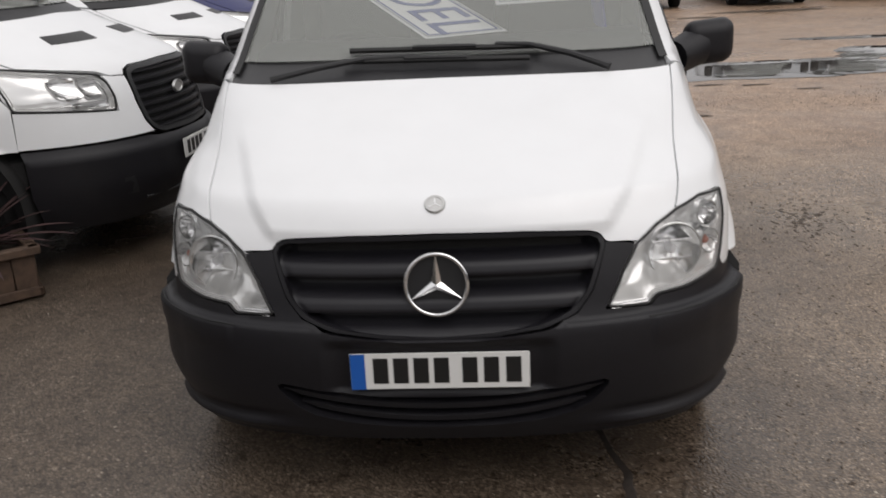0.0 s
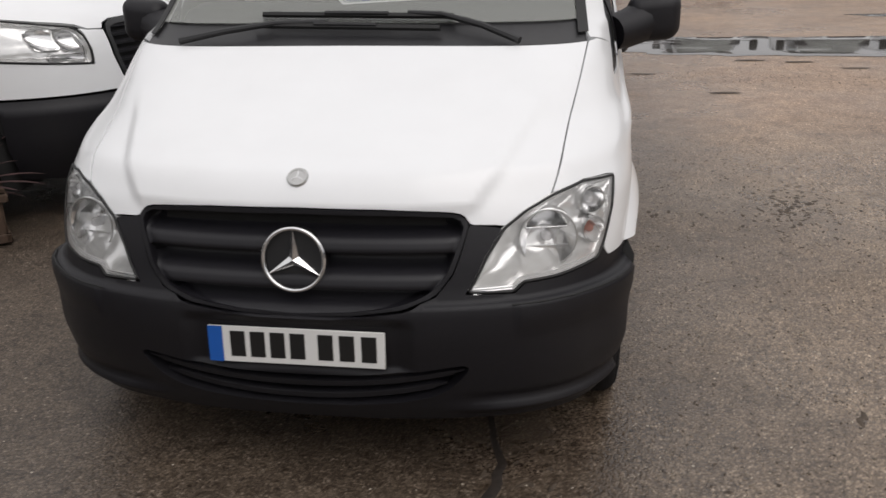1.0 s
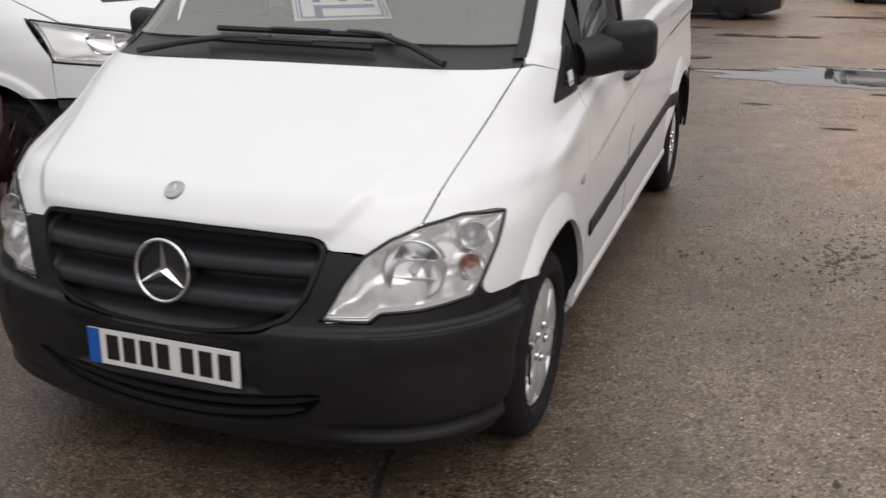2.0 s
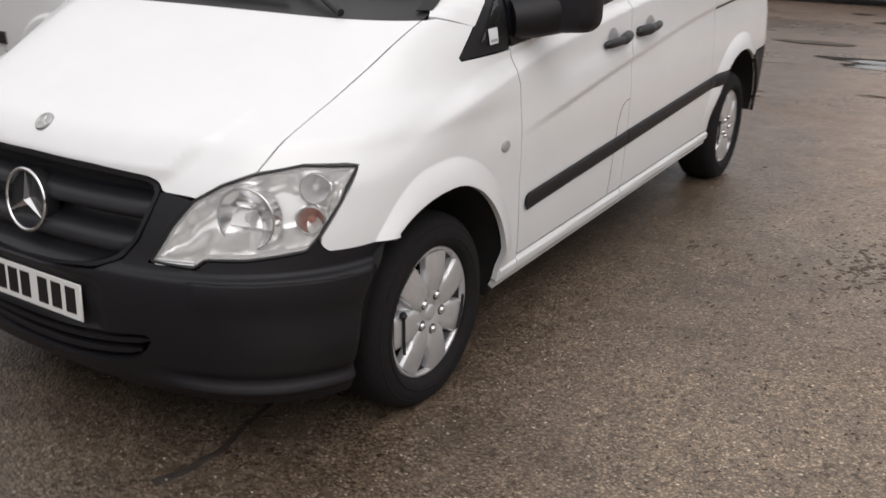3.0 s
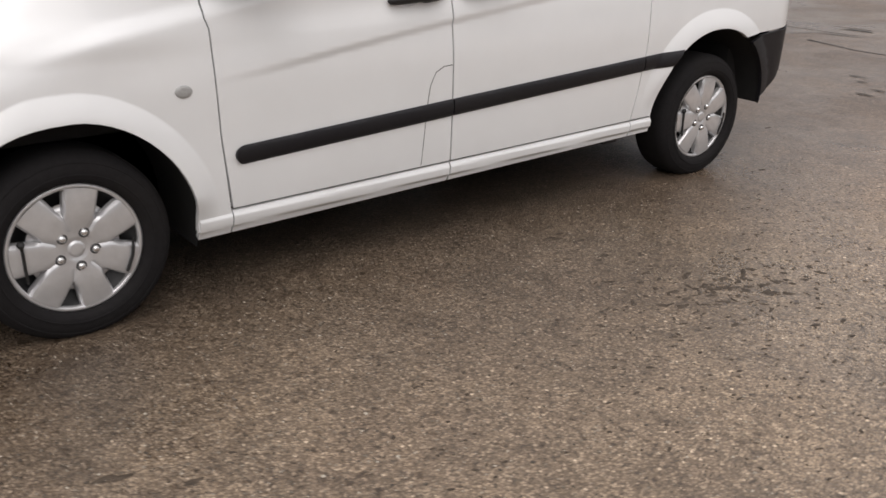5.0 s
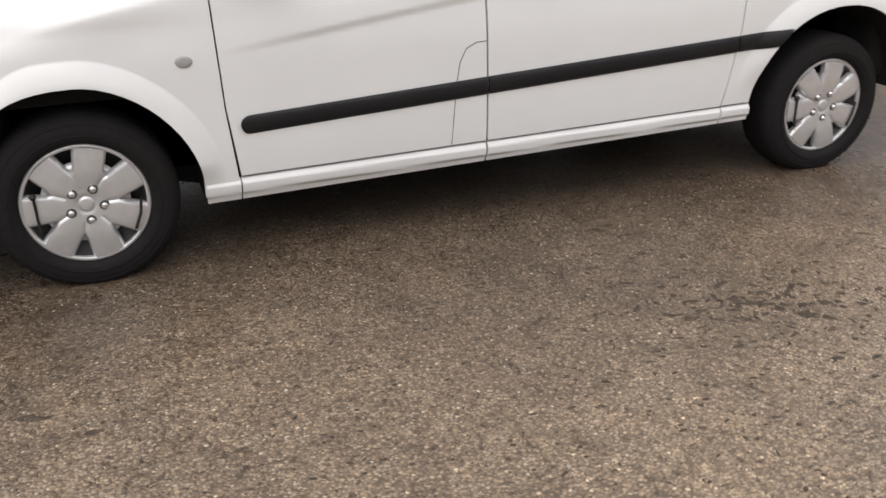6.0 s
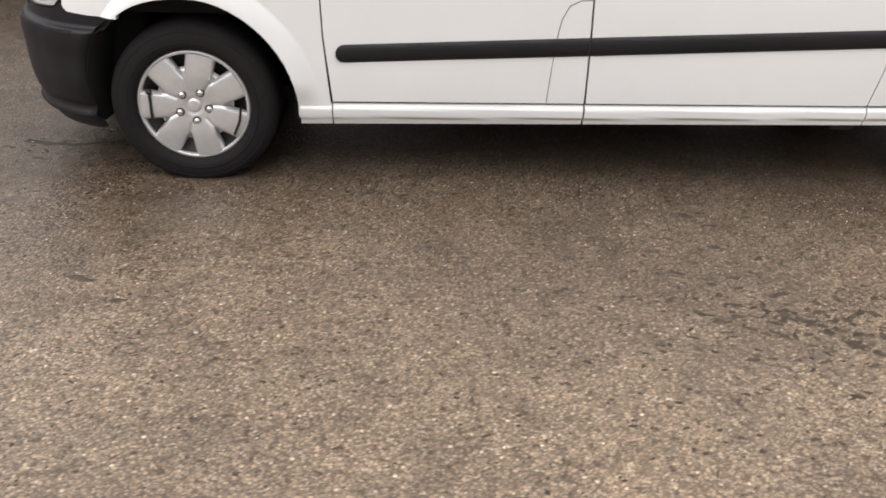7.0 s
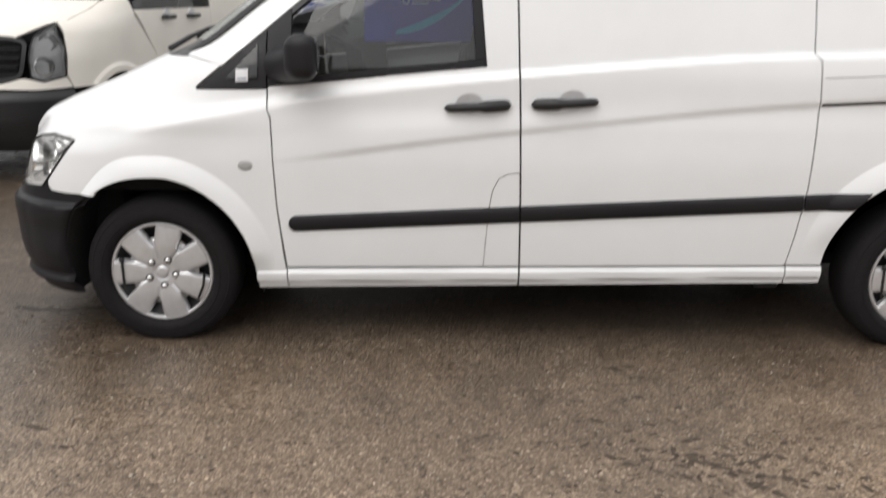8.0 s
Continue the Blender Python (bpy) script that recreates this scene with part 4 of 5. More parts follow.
        part("valve_cap", ball, seal_rubber, cover)
    return ob


wheel(0.914, WHEEL_F - 0.012, 1)
wheel(0.928, WHEEL_R, 1)
wheel(-0.914, WHEEL_F - 0.012, -1)
wheel(-0.928, WHEEL_R, -1)

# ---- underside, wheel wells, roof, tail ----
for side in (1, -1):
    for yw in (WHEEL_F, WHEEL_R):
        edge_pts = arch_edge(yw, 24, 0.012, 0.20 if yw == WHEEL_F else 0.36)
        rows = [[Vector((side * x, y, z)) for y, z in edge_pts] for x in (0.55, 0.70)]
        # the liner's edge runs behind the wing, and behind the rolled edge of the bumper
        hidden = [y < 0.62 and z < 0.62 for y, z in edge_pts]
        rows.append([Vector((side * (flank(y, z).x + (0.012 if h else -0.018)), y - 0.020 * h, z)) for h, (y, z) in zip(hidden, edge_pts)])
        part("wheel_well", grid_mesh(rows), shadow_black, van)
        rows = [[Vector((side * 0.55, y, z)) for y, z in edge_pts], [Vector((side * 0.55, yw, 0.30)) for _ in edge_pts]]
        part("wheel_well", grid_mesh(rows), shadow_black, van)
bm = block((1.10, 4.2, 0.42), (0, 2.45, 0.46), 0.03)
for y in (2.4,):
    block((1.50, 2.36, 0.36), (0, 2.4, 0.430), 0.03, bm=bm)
# unseen block added in the nose to stop light passing through
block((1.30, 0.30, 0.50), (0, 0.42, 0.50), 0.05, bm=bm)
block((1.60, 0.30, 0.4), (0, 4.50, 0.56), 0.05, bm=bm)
part("floor_and_blocker", bm, shadow_black, van)
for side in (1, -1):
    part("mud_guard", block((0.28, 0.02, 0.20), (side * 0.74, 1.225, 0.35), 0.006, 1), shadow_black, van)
part("jacking_bracket", block((0.03, 0.10, 0.05), (0.84, 3.38, 0.265), 0.008), black_plastic, van)
rows = []
for i in range(31):
    y = 1.86 + (4.66 - 1.86) * i / 30
    w = 0.735 - 0.05 * ease(4.4, 4.66, y)
    rows.append([Vector((w * s, y + 0.10 * s * s * ease(2.2, 1.86, y), 1.86 + 0.075 * (1 - abs(s) ** 2.4) * ease(1.80, 2.3, y + 0.1))) for s in [k / 12 - 1 for k in range(25)]])
part("roof", grid_mesh(rows), white_paint, van)
part("tail_door", block((1.60, 0.04, 1.50), (0, 4.66, 1.12), 0.015), white_paint, van)
part("rear_bumper", block((1.62, 0.10, 0.20), (0, 4.67, 0.60), 0.03), grey_plastic, van)

# ---- the cab behind the glass ----
rows = [[Vector((x, y + 0.16 * (x / 0.8) ** 2, z)) for x in [k / 10 * 0.74 - 0.74 for k in range(21)]] for y, z in ((0.90, 1.13), (0.95, 1.215), (1.05, 1.275), (1.20, 1.292), (1.38, 1.285), (1.50, 1.22), (1.52, 1.04), (1.44, 0.70))]
part("dashboard", grid_mesh(rows), grey_plastic, van)
part("bulkhead", block((1.60, 0.03, 1.50), (0, 2.34, 1.12), 0.01), liner, van, "pale cab bulkhead")
part("cab_floor", block((1.6, 1.9, 0.05), (0, 1.45, 0.66)), shadow_black, van)
for x in (-0.46, 0.46, 0.0):
    w = 0.46 if abs(x) > 0.1 else 0.36
    seat = part("cab_seat", block((w, 0.50, 0.16), (x, 1.88, 0.86), 0.05, 3), fabric, van, "dark grey cloth seat")
    part("seat_back", block((w * 0.96, 0.14, 0.66), (x, 2.15, 1.22), 0.05, 3, (-10, 0, 0)), fabric, seat)
    part("headrest", block((0.26, 0.10, 0.19), (x, 2.22, 1.62), 0.04, 3, (-8, 0, 0)), fabric, seat)
m = pose(-0.40, 1.52, 1.14, -62)
part("steering_wheel", lathe([(0.19 + 0.015 * math.cos(a), 0.015 * math.sin(a)) for a in [2 * math.pi * k / 10 for k in range(10)]], 40, m, closed=True), black_plastic, van)

# price cards behind the windscreen: white boards with a double blue border and blue capitals
def glass_frame(x, z, roll, lift):
    n = (on_screen(x, z, 1) - on_screen(x, z, 0)).normalized()
    m = n.to_track_quat("Z", "Y").to_matrix().to_4x4()
    return Matrix.Translation(on_screen(x, z, lift)) @ m @ pose(0, 0, 0, 0, 0, roll)


def outline_bar(w, h, t, z):
    """A thin flat frame, w by h, with bars t wide."""
    bm = bmesh.new()
    for sx, sy, cx, cy in ((w, t, 0, h / 2), (w, t, 0, -h / 2), (t, h - t, w / 2, 0), (t, h - t, -w / 2, 0)):
        block((sx, sy, 0.001), (cx, cy, z), bm=bm)
    return bm


def price_card(x, z, roll, w, h, words, size, label):
    m = glass_frame(x, z, roll, -0.035)
    ob = thing("price_card", tuple(m.translation), label, "sign")
    for name, bm, mat in (("board", block((w, h, 0.003), (0, 0, 0), 0.001, 1), print_white), ("border", outline_bar(w - 0.03, h - 0.03, 0.006, 0.003), print_grey),
                          ("border", outline_bar(w - 0.055, h - 0.055, 0.006, 0.003), print_blue)):
        bm.transform(m)
        part(name, bm, mat, ob, smooth=False)
    writing("lettering", words, size, m @ pose(0, 0, 0.004), print_blue, ob, spacing=1.05)
    return ob


# the large card lies on the dashboard, its end against the glass
ax_, ay_ = Vector((0.527, -0.845, -0.26)).normalized(), Vector((0.848, 0.530, 0.0)).normalized()
az_ = ax_.cross(ay_).normalized()
cm = Matrix((ax_, ay_, az_)).transposed().to_4x4()
cm.translation = Vector((0.09, 1.125, 1.318)) - ax_ * 0.335 - ay_ * 0.03
card = thing("price_card", tuple(cm.translation), "white card with blue capitals lying behind the windscreen", "sign")
for name, bm, mat in (("board", block((0.72, 0.35, 0.003), (0, 0, 0), 0.001, 1), card_white), ("border", outline_bar(0.69, 0.322, 0.007, 0.003), print_grey), ("border", outline_bar(0.665, 0.296, 0.007, 0.003), print_blue)):
    bm.transform(cm)
    part(name, bm, mat, card, smooth=False)
writing("lettering", "DEL", 0.33, cm @ pose(0.06, 0, 0.004), print_blue, card, spacing=1.02)
price_card(0.36, 1.50, 2, 0.36, 0.20, "", 0.1, "plain white card behind the windscreen glass")

# a blue board standing in the cab against the bulkhead
board = thing("promotion_board", (0.50, 1.72, 1.15), "dark blue board with a cyan sweep inside the cab", "board")
bm = block((0.012, 0.47, 0.46), (0.62, 1.88, 1.48), 0.003, 1, (0, -8, 0))
part("panel", bm, banner_blue, board)


def board_face(y, z):
    return Vector((0.6275 - 0.1405 * (z - 1.48), y, z))


rows = []
for k in range(25):
    s = k / 24
    y = 1.78 + 0.325 * s
    z = 1.285 + 0.19 * s ** 2.0
    rows.append([board_face(y, zz) for zz in (z, z + 0.030 * math.sin(math.pi * min(1, s + 0.12)) + 0.004)])
part("sweep", grid_mesh(rows), banner_cyan, board)
part("ring", lathe([(0.013 + 0.003 * math.cos(a), 0.002 * math.sin(a)) for a in [2 * math.pi * k / 8 for k in range(8)]], 20, Matrix.Translation(board_face(1.82, 1.42)) @ pose(0, 0, 0, 0, 90, 0), closed=True), print_white, board)
for z, w in ((1.426, 0.12), (1.411, 0.07)):
    part("printed_bar", block((0.002, w, 0.007), tuple(board_face(1.845 + w / 2, z))), print_white, board)


# ---- ground ----
def ground_material():
    m = bpy.data.materials.new("wet_asphalt")
    m.use_nodes = True
    t = m.node_tree
    p = t.nodes["Principled BSDF"]
    pos = t.nodes.new("ShaderNodeTexCoord").outputs["Object"]

    def noise_at(s, detail=3.0, rough=0.5):
        n = t.nodes.new("ShaderNodeTexNoise")
        n.inputs["Scale"].default_value, n.inputs["Detail"].default_value, n.inputs["Roughness"].default_value = s, detail, rough
        t.links.new(pos, n.inputs["Vector"])
        return n.outputs["Fac"]

    def ramp(fac, *stops):
        n = t.nodes.new("ShaderNodeValToRGB")
        while len(n.color_ramp.elements) < len(stops):
            n.color_ramp.elements.new(0.5)
        for e, (at, c) in zip(n.color_ramp.elements, stops):
            e.position, e.color = at, (*c, 1)
        t.links.new(fac, n.inputs[0])
        return n.outputs[0]

    def mix(a, b, fac, kind="MIX"):
        n = t.nodes.new("ShaderNodeMix")
        n.data_type, n.blend_type = "RGBA", kind
        for v, k in ((a, 6), (b, 7)):
            if isinstance(v, tuple):
                n.inputs[k].default_value = (*v, 1)
            else:
                t.links.new(v, n.inputs[k])
        if isinstance(fac, float):
            n.inputs[0].default_value = fac
        else:
            t.links.new(fac, n.inputs[0])
        return n.outputs[2]
    def chips_at(scale):
        n = t.nodes.new("ShaderNodeTexVoronoi")
        n.inputs["Scale"].default_value = scale
        t.links.new(pos, n.inputs["Vector"])
        return n
    big, small = chips_at(105), chips_at(220)
    coarse = ramp(big.outputs["Color"], (0.0, (0.060, 0.047, 0.036)), (0.33, (0.112, 0.089, 0.067)), (0.68, (0.19, 0.156, 0.117)), (0.88, (0.30, 0.256, 0.203)), (1.0, (0.60, 0.54, 0.45)))
    fine = ramp(small.outputs["Color"], (0.0, (0.045, 0.034, 0.025)), (0.5, (0.145, 0.117, 0.087)), (1.0, (0.42, 0.36, 0.285)))
    base = mix(coarse, fine, ramp(noise_at(60, 2), (0.52, (0, 0, 0)), (0.60, (1, 1, 1))))
    # tar showing between the chips
    tar = ramp(big.outputs["Distance"], (0.35, (1, 1, 1)), (0.75, (0.55, 0.53, 0.51)))
    base = mix(base, tar, 1.0, "MULTIPLY")
    base = mix(base, (0.150, 0.125, 0.099), 0.06)
    tone = ramp(noise_at(0.7, 7, 0.62), (0.3, (0.80, 0.76, 0.73)), (0.5, (0.98, 0.96, 0.93)), (0.7, (1.17, 1.13, 1.06)))
    base = mix(base, tone, 1.0, "MULTIPLY")
    patchy = ramp(noise_at(5, 5, 0.65), (0.34, (0.76, 0.75, 0.74)), (0.5, (1.0, 1.0, 1.0)), (0.66, (1.16, 1.16, 1.15)))
    base = mix(base, patchy, 1.0, "MULTIPLY")
    spots = ramp(noise_at(24, 4, 0.6), (0.57, (1, 1, 1)), (0.66, (0.46, 0.42, 0.38)))
    base = mix(base, spots, 1.0, "MULTIPLY")
    # drier, paler ground away from the van; its contact shade painted in close by
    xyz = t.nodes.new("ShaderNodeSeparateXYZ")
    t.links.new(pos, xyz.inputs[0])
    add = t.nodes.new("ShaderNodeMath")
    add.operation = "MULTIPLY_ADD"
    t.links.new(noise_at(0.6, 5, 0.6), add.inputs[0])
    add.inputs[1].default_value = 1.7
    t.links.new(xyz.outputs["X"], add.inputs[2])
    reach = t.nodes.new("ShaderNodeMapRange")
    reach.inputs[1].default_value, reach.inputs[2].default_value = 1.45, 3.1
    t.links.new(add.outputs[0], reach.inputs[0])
    dry_less_shade = ramp(reach.outputs[0], (0.0, (0.69, 0.655, 0.655)), (1.0, (1.60, 1.47, 1.37)))
    base = mix(base, dry_less_shade, 1.0, "MULTIPLY")
    # the far yard is paler: grazing sky sheen put into its colour
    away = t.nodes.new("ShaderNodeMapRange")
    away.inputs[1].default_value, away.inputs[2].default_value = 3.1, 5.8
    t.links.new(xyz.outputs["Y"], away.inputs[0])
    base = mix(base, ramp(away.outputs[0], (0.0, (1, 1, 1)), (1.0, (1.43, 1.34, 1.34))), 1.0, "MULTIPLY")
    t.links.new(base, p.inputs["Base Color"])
    wet = ramp(noise_at(0.45, 6, 0.6), (0.36, (0.20, 0.20, 0.20)), (0.6, (0.52, 0.52, 0.52)))
    t.links.new(wet, p.inputs["Roughness"])
    p.inputs["Specular IOR Level"].default_value = 0.62
    b = t.nodes.new("ShaderNodeBump")
    b.inputs["Strength"].default_value, b.inputs["Distance"].default_value = 0.55, 0.004
    b.invert = True
    t.links.new(big.outputs["Distance"], b.inputs["Height"])
    t.links.new(b.outputs[0], p.inputs["Normal"])
    return m


asphalt = ground_material()


def sunk(x, y):
    """The yard dips a little behind the nearest van of the row."""
    return 0.08 * ease(4.4, 5.4, y) * ease(-1.4, -2.2, x) * ease(14, 11, y)


rows = []
xs = [-400, -100, -40] + [-20 + 0.5 * k for k in range(81)] + [40, 100, 400]
ys = [-400, -100, -40] + [-16 + 0.5 * k for k in range(133)] + [80, 150, 400]
for y in ys:
    rows.append([Vector((x, y, 0.012 * (noise.noise(Vector((x * 0.23, y * 0.23, 3))) - 0.3) * ease(5.5, 8.5, math.hypot(x - 1, y - 1.5)) - sunk(x, y))) for x in xs])
me_bm = grid_mesh(rows)
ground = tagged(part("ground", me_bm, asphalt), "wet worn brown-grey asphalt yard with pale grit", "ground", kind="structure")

water = material("puddle_water", (0.045, 0.040, 0.035), 0.03, spec=0.6, grain=0.2, scale=3)


def puddle(cx, cy, rx, ry, seed):
    n = 160
    rows = []
    for q in (1.0, 0.8, 0.5, 0.02):
        row = []
        for k in range(n):
            a = 2 * math.pi * k / n
            w = 1 + 0.40 * noise.noise(Vector((math.cos(a) * 1.6, math.sin(a) * 1.6, seed))) + 0.16 * noise.noise(Vector((math.cos(a) * 4, math.sin(a) * 4, seed + 9))) + 0.05 * noise.noise(Vector((math.cos(a) * 14, math.sin(a) * 14, seed + 3)))
            row.append(Vector((cx + rx * w * q * math.cos(a), cy + ry * w * q * math.sin(a), 0.008 if q < 1 else 0.004)))
        rows.append(row)
    return tagged(part("puddle", grid_mesh(rows, closed_v=True), water), "shallow rain puddle mirroring the pale sky", "puddle", kind="structure")


puddle(3.2, 9.35, 2.4, 0.85, 1)
puddle(5.9, 10.6, 1.3, 0.7, 5)
puddle(6.0, 12.6, 1.2, 0.25, 7)
puddle(0.9, 13.4, 0.5, 0.14, 9)


# mud-filled cracks and dark damp marks in the asphalt
mud = material("damp_mud", (0.066, 0.050, 0.037), 0.58, grain=0.4, scale=30, rough_var=0.1, spec=0.22)
rng = random.Random(11)


def blob(verts, faces, cx, cy, rx, ry, turn, z=0.004, n=14):
    base = len(verts)
    ph = rng.uniform(0, 50)
    verts.append((cx, cy, z))
    for k in range(n):
        a = 2 * math.pi * k / n
        w = 1 + 0.5 * noise.noise(Vector((math.cos(a) * 1.5 + ph, math.sin(a) * 1.5, ph)))
        u, v = rx * w * math.cos(a), ry * w * math.sin(a)
        verts.append((cx + u * math.cos(turn) - v * math.sin(turn), cy + u * math.sin(turn) + v * math.cos(turn), z - 0.003))
    faces += [(base, base + 1 + k, base + 1 + (k + 1) % n) for k in range(n)]


verts, faces = [], []
for _ in range(120):
    u, v = rng.gauss(0, 1), rng.gauss(0, 1)
    blob(verts, faces, 1.96 + 0.11 * u + 0.03 * v, 2.87 + 0.21 * v, rng.uniform(0.007, 0.026), rng.uniform(0.005, 0.013), rng.gauss(1.5, 0.6), 0.0032)
for _ in range(520):
    blob(verts, faces, rng.uniform(1.1, 3.6), rng.uniform(-0.5, 4.2), rng.uniform(0.004, 0.013), rng.uniform(0.003, 0.007), rng.gauss(1.5, 0.7), 0.0032)
for _ in range(170):
    blob(verts, faces, rng.gauss(2.15, 0.38), rng.uniform(2.0, 3.9), rng.uniform(0.005, 0.017), rng.uniform(0.003, 0.008), rng.gauss(1.5, 0.6), 0.0032)
for x, y in ((1.176, 2.671), (1.16, 2.74), (1.27, 2.755), (1.447, 2.713), (1.20, 2.70), (1.67, 2.725), (1.867, 0.738), (1.725, 0.564), (1.745, 0.60), (0.59, 5.20), (1.11, 4.35)):
    blob(verts, faces, x, y, 0.03, 0.011, 1.5, 0.0032)
for _ in range(26):
    blob(verts, faces, rng.uniform(0.50, 0.74), rng.uniform(-0.10, 0.40), rng.uniform(0.008, 0.03), rng.uniform(0.004, 0.012), rng.gauss(1.4, 0.5), 0.0032)
for x0, x1, y, w in ((-0.1, 0.25, 14.6, 0.10), (0.5, 0.85, 13.6, 0.08), (1.45, 2.05, 13.5, 0.10), (2.0, 3.3, 17.2, 0.12), (5.0, 7.4, 18.6, 0.22), (3.9, 4.8, 17.6, 0.1), (2.4, 2.7, 8.2, 0.04), (2.9, 3.2, 8.1, 0.04),
                     (3.4, 3.7, 7.7, 0.03), (1.9, 2.2, 6.3, 0.03), (1.2, 1.5, 7.3, 0.03), (-0.3, 0.7, 10.6, 0.12), (-2.2, -1.0, 9.4, 0.03), (-2.6, -1.6, 7.6, 0.10), (-0.05, 0.09, 7.32, 0.018), (0.12, 0.22, 7.14, 0.013), (0.36, 0.47, 6.93, 0.013), (0.36, 0.50, 6.70, 0.02), (-1.05, -0.65, 10.1, 0.13), (-0.60, -0.25, 9.15, 0.05), (-1.6, -1.2, 9.9, 0.04)):
    blob(verts, faces, (x0 + x1) / 2, y, (x1 - x0) / 2, w, 0.03, 0.010, 28)
me = bpy.data.meshes.new("damp_marks")
me.from_pydata(verts, [], faces)
tagged(link("damp_marks", me, mud), "dark damp marks and pits in the asphalt", "ground marks", kind="stuff")
crack = [(0.53, -0.04, 0.0), (0.552, 0.02, 0.0), (0.566, 0.07, 0.0), (0.560, 0.12, 0.0), (0.572, 0.18, 0.0), (0.556, 0.23, 0.0), (0.53, 0.32, 0.0), (0.50, 0.5, 0.0)]
tar = material("crack_tar", (0.026, 0.020, 0.016), 0.6, grain=0.4, scale=40, rough_var=0.15)
tagged(part("tar_crack", tube(crack, (0.021, 0.010), 8, flat=0.10), tar), "dark tar-filled crack in the asphalt", "crack", kind="structure")
for far_crack in ([(-1.3, 8.78, 0.0), (-1.07, 8.71, 0.0), (-0.69, 8.58, 0.0), (-0.41, 8.58, 0.0), (-0.06, 8.64, 0.0), (0.3, 8.75, 0.0)], [(-1.3, 10.5, 0.0), (-0.95, 10.72, 0.0), (-0.74, 10.85, 0.0), (-0.54, 11.06, 0.0)]):
    tagged(part("tar_crack", tube(far_crack, (0.020, 0.008), 8, flat=0.10), tar), "thin dark crack across the far asphalt", "crack", kind="structure")

# loose pale grit
grit_mat = material("pale_grit", (0.42, 0.37, 0.30), 0.7)
tones = grit_mat.node_tree.nodes.new("ShaderNodeValToRGB")
while len(tones.color_ramp.elements) < 5:
    tones.color_ramp.elements.new(0.5)
for e, (at, c) in zip(tones.color_ramp.elements, ((0.0, (0.045, 0.036, 0.028)), (0.35, (0.10, 0.082, 0.063)), (0.62, (0.19, 0.158, 0.122)), (0.90, (0.32, 0.275, 0.22)), (1.0, (0.46, 0.41, 0.34)))):
    e.position, e.color = at, (*c, 1)
grit_mat.node_tree.links.new(grit_mat.node_tree.nodes.new("ShaderNodeNewGeometry").outputs["Random Per Island"], tones.inputs[0])
grit_mat.node_tree.links.new(tones.outputs[0], grit_mat.node_tree.nodes["Principled BSDF"].inputs["Base Color"])
verts, faces = [], []
for n in range(27000):
    x, y = (rng.uniform(0.95, 4.1), rng.uniform(-1.6, 4.6)) if n > 9000 else (rng.uniform(-2.2, 5.2), rng.uniform(-2.2, 5.5))
    if abs(x) < 0.9 and 0.1 < y < 4.7:
        continue
    r = rng.uniform(0.0020, 0.0048) * (1.5 if rng.random() < 0.08 else 1)
    a = rng.uniform(0, 6.3)
    b = len(verts)
    for k in range(5):
        q = a + 2 * math.pi * k / 5
        rr = r * rng.uniform(0.7, 1.3)
        verts.append((x + rr * math.cos(q), y + rr * math.sin(q), 0.0005))
    verts.append((x + rng.uniform(-0.4, 0.4) * r, y + rng.uniform(-0.4, 0.4) * r, 0.001 + r * 0.4))
    faces += [(b + k, b + (k + 1) % 5, b + 5) for k in range(5)]
for _ in range(2600):
    x = rng.uniform(0.8, 9)
    y = 7.0 + 0.10 * math.sin(x) + rng.gauss(0, 0.35)
    r = rng.uniform(0.004, 0.012)
    b = len(verts)
    for k in range(5):
        q = 2 * math.pi * k / 5
        rr = r * rng.uniform(0.6, 1.4)
        verts.append((x + rr * math.cos(q), y + rr * math.sin(q), -0.006))
    verts.append((x, y, 0.002 + r * 0.5))
    faces += [(b + k, b + (k + 1) % 5, b + 5) for k in range(5)]
me = bpy.data.meshes.new("grit")
me.from_pydata(verts, [], faces)
tagged(link("grit", me, grit_mat), "pale loose grit scattered over the asphalt", "grit", kind="stuff")

# ---- other vans: the same kind of skin with other lines ----
class Skin:
    def __init__(self, nose, half, end, n, m):
        self.nose, self.half, self.end, self.n, self.m = nose, half, end, n, m

    def front(self, x, z):
        w, yc = self.half(z), self.end(z)
        return Vector((x, yc - (yc - self.nose(z)) * max(0, 1 - min(1, abs(x) / w) ** self.n) ** (1 / self.m), z))

    def flank(self, y, z):
        w, yc = self.half(z), self.end(z)
        if y < yc:
            w *= max(0, 1 - min(1, (yc - y) / (yc - self.nose(z))) ** self.m) ** (1 / self.n)
        q = math.hypot(y - 1.02, max(0, z - 0.36))
        return Vector((w + 0.018 * (1 - ease(0.47, 0.51, q)) * ease(0.3, 0.45, z) * (y > 0.55), y, z))

    def wrap(self, a, z):
        w, yc = self.half(z), self.end(z)
        return Vector((math.copysign(w * math.sin(abs(a)) ** (2 / self.n), a), yc - (yc - self.nose(z)) * max(0, math.cos(a)) ** (2 / self.m), z))

    def ax(self, x, z):
        return math.asin(min(1, abs(x) / self.half(z)) ** (self.n / 2)), z

    def ay(self, y, z):
        return math.acos(min(1, max(0, (self.end(z) - y) / (self.end(z) - self.nose(z)))) ** (self.m / 2)), z


def round_arch(yw, r, z0, n=20, zc=0.36):
    pts = [(yw - r * math.cos(math.pi * k / n), zc + r * math.sin(math.pi * k / n)) for k in range(n + 1)]
    return [(yw - r, z0)] + pts + [(yw + r, z0)]


def both(half_outline):
    return half_outline + [(-x, z) for x, z in half_outline[::-1]]


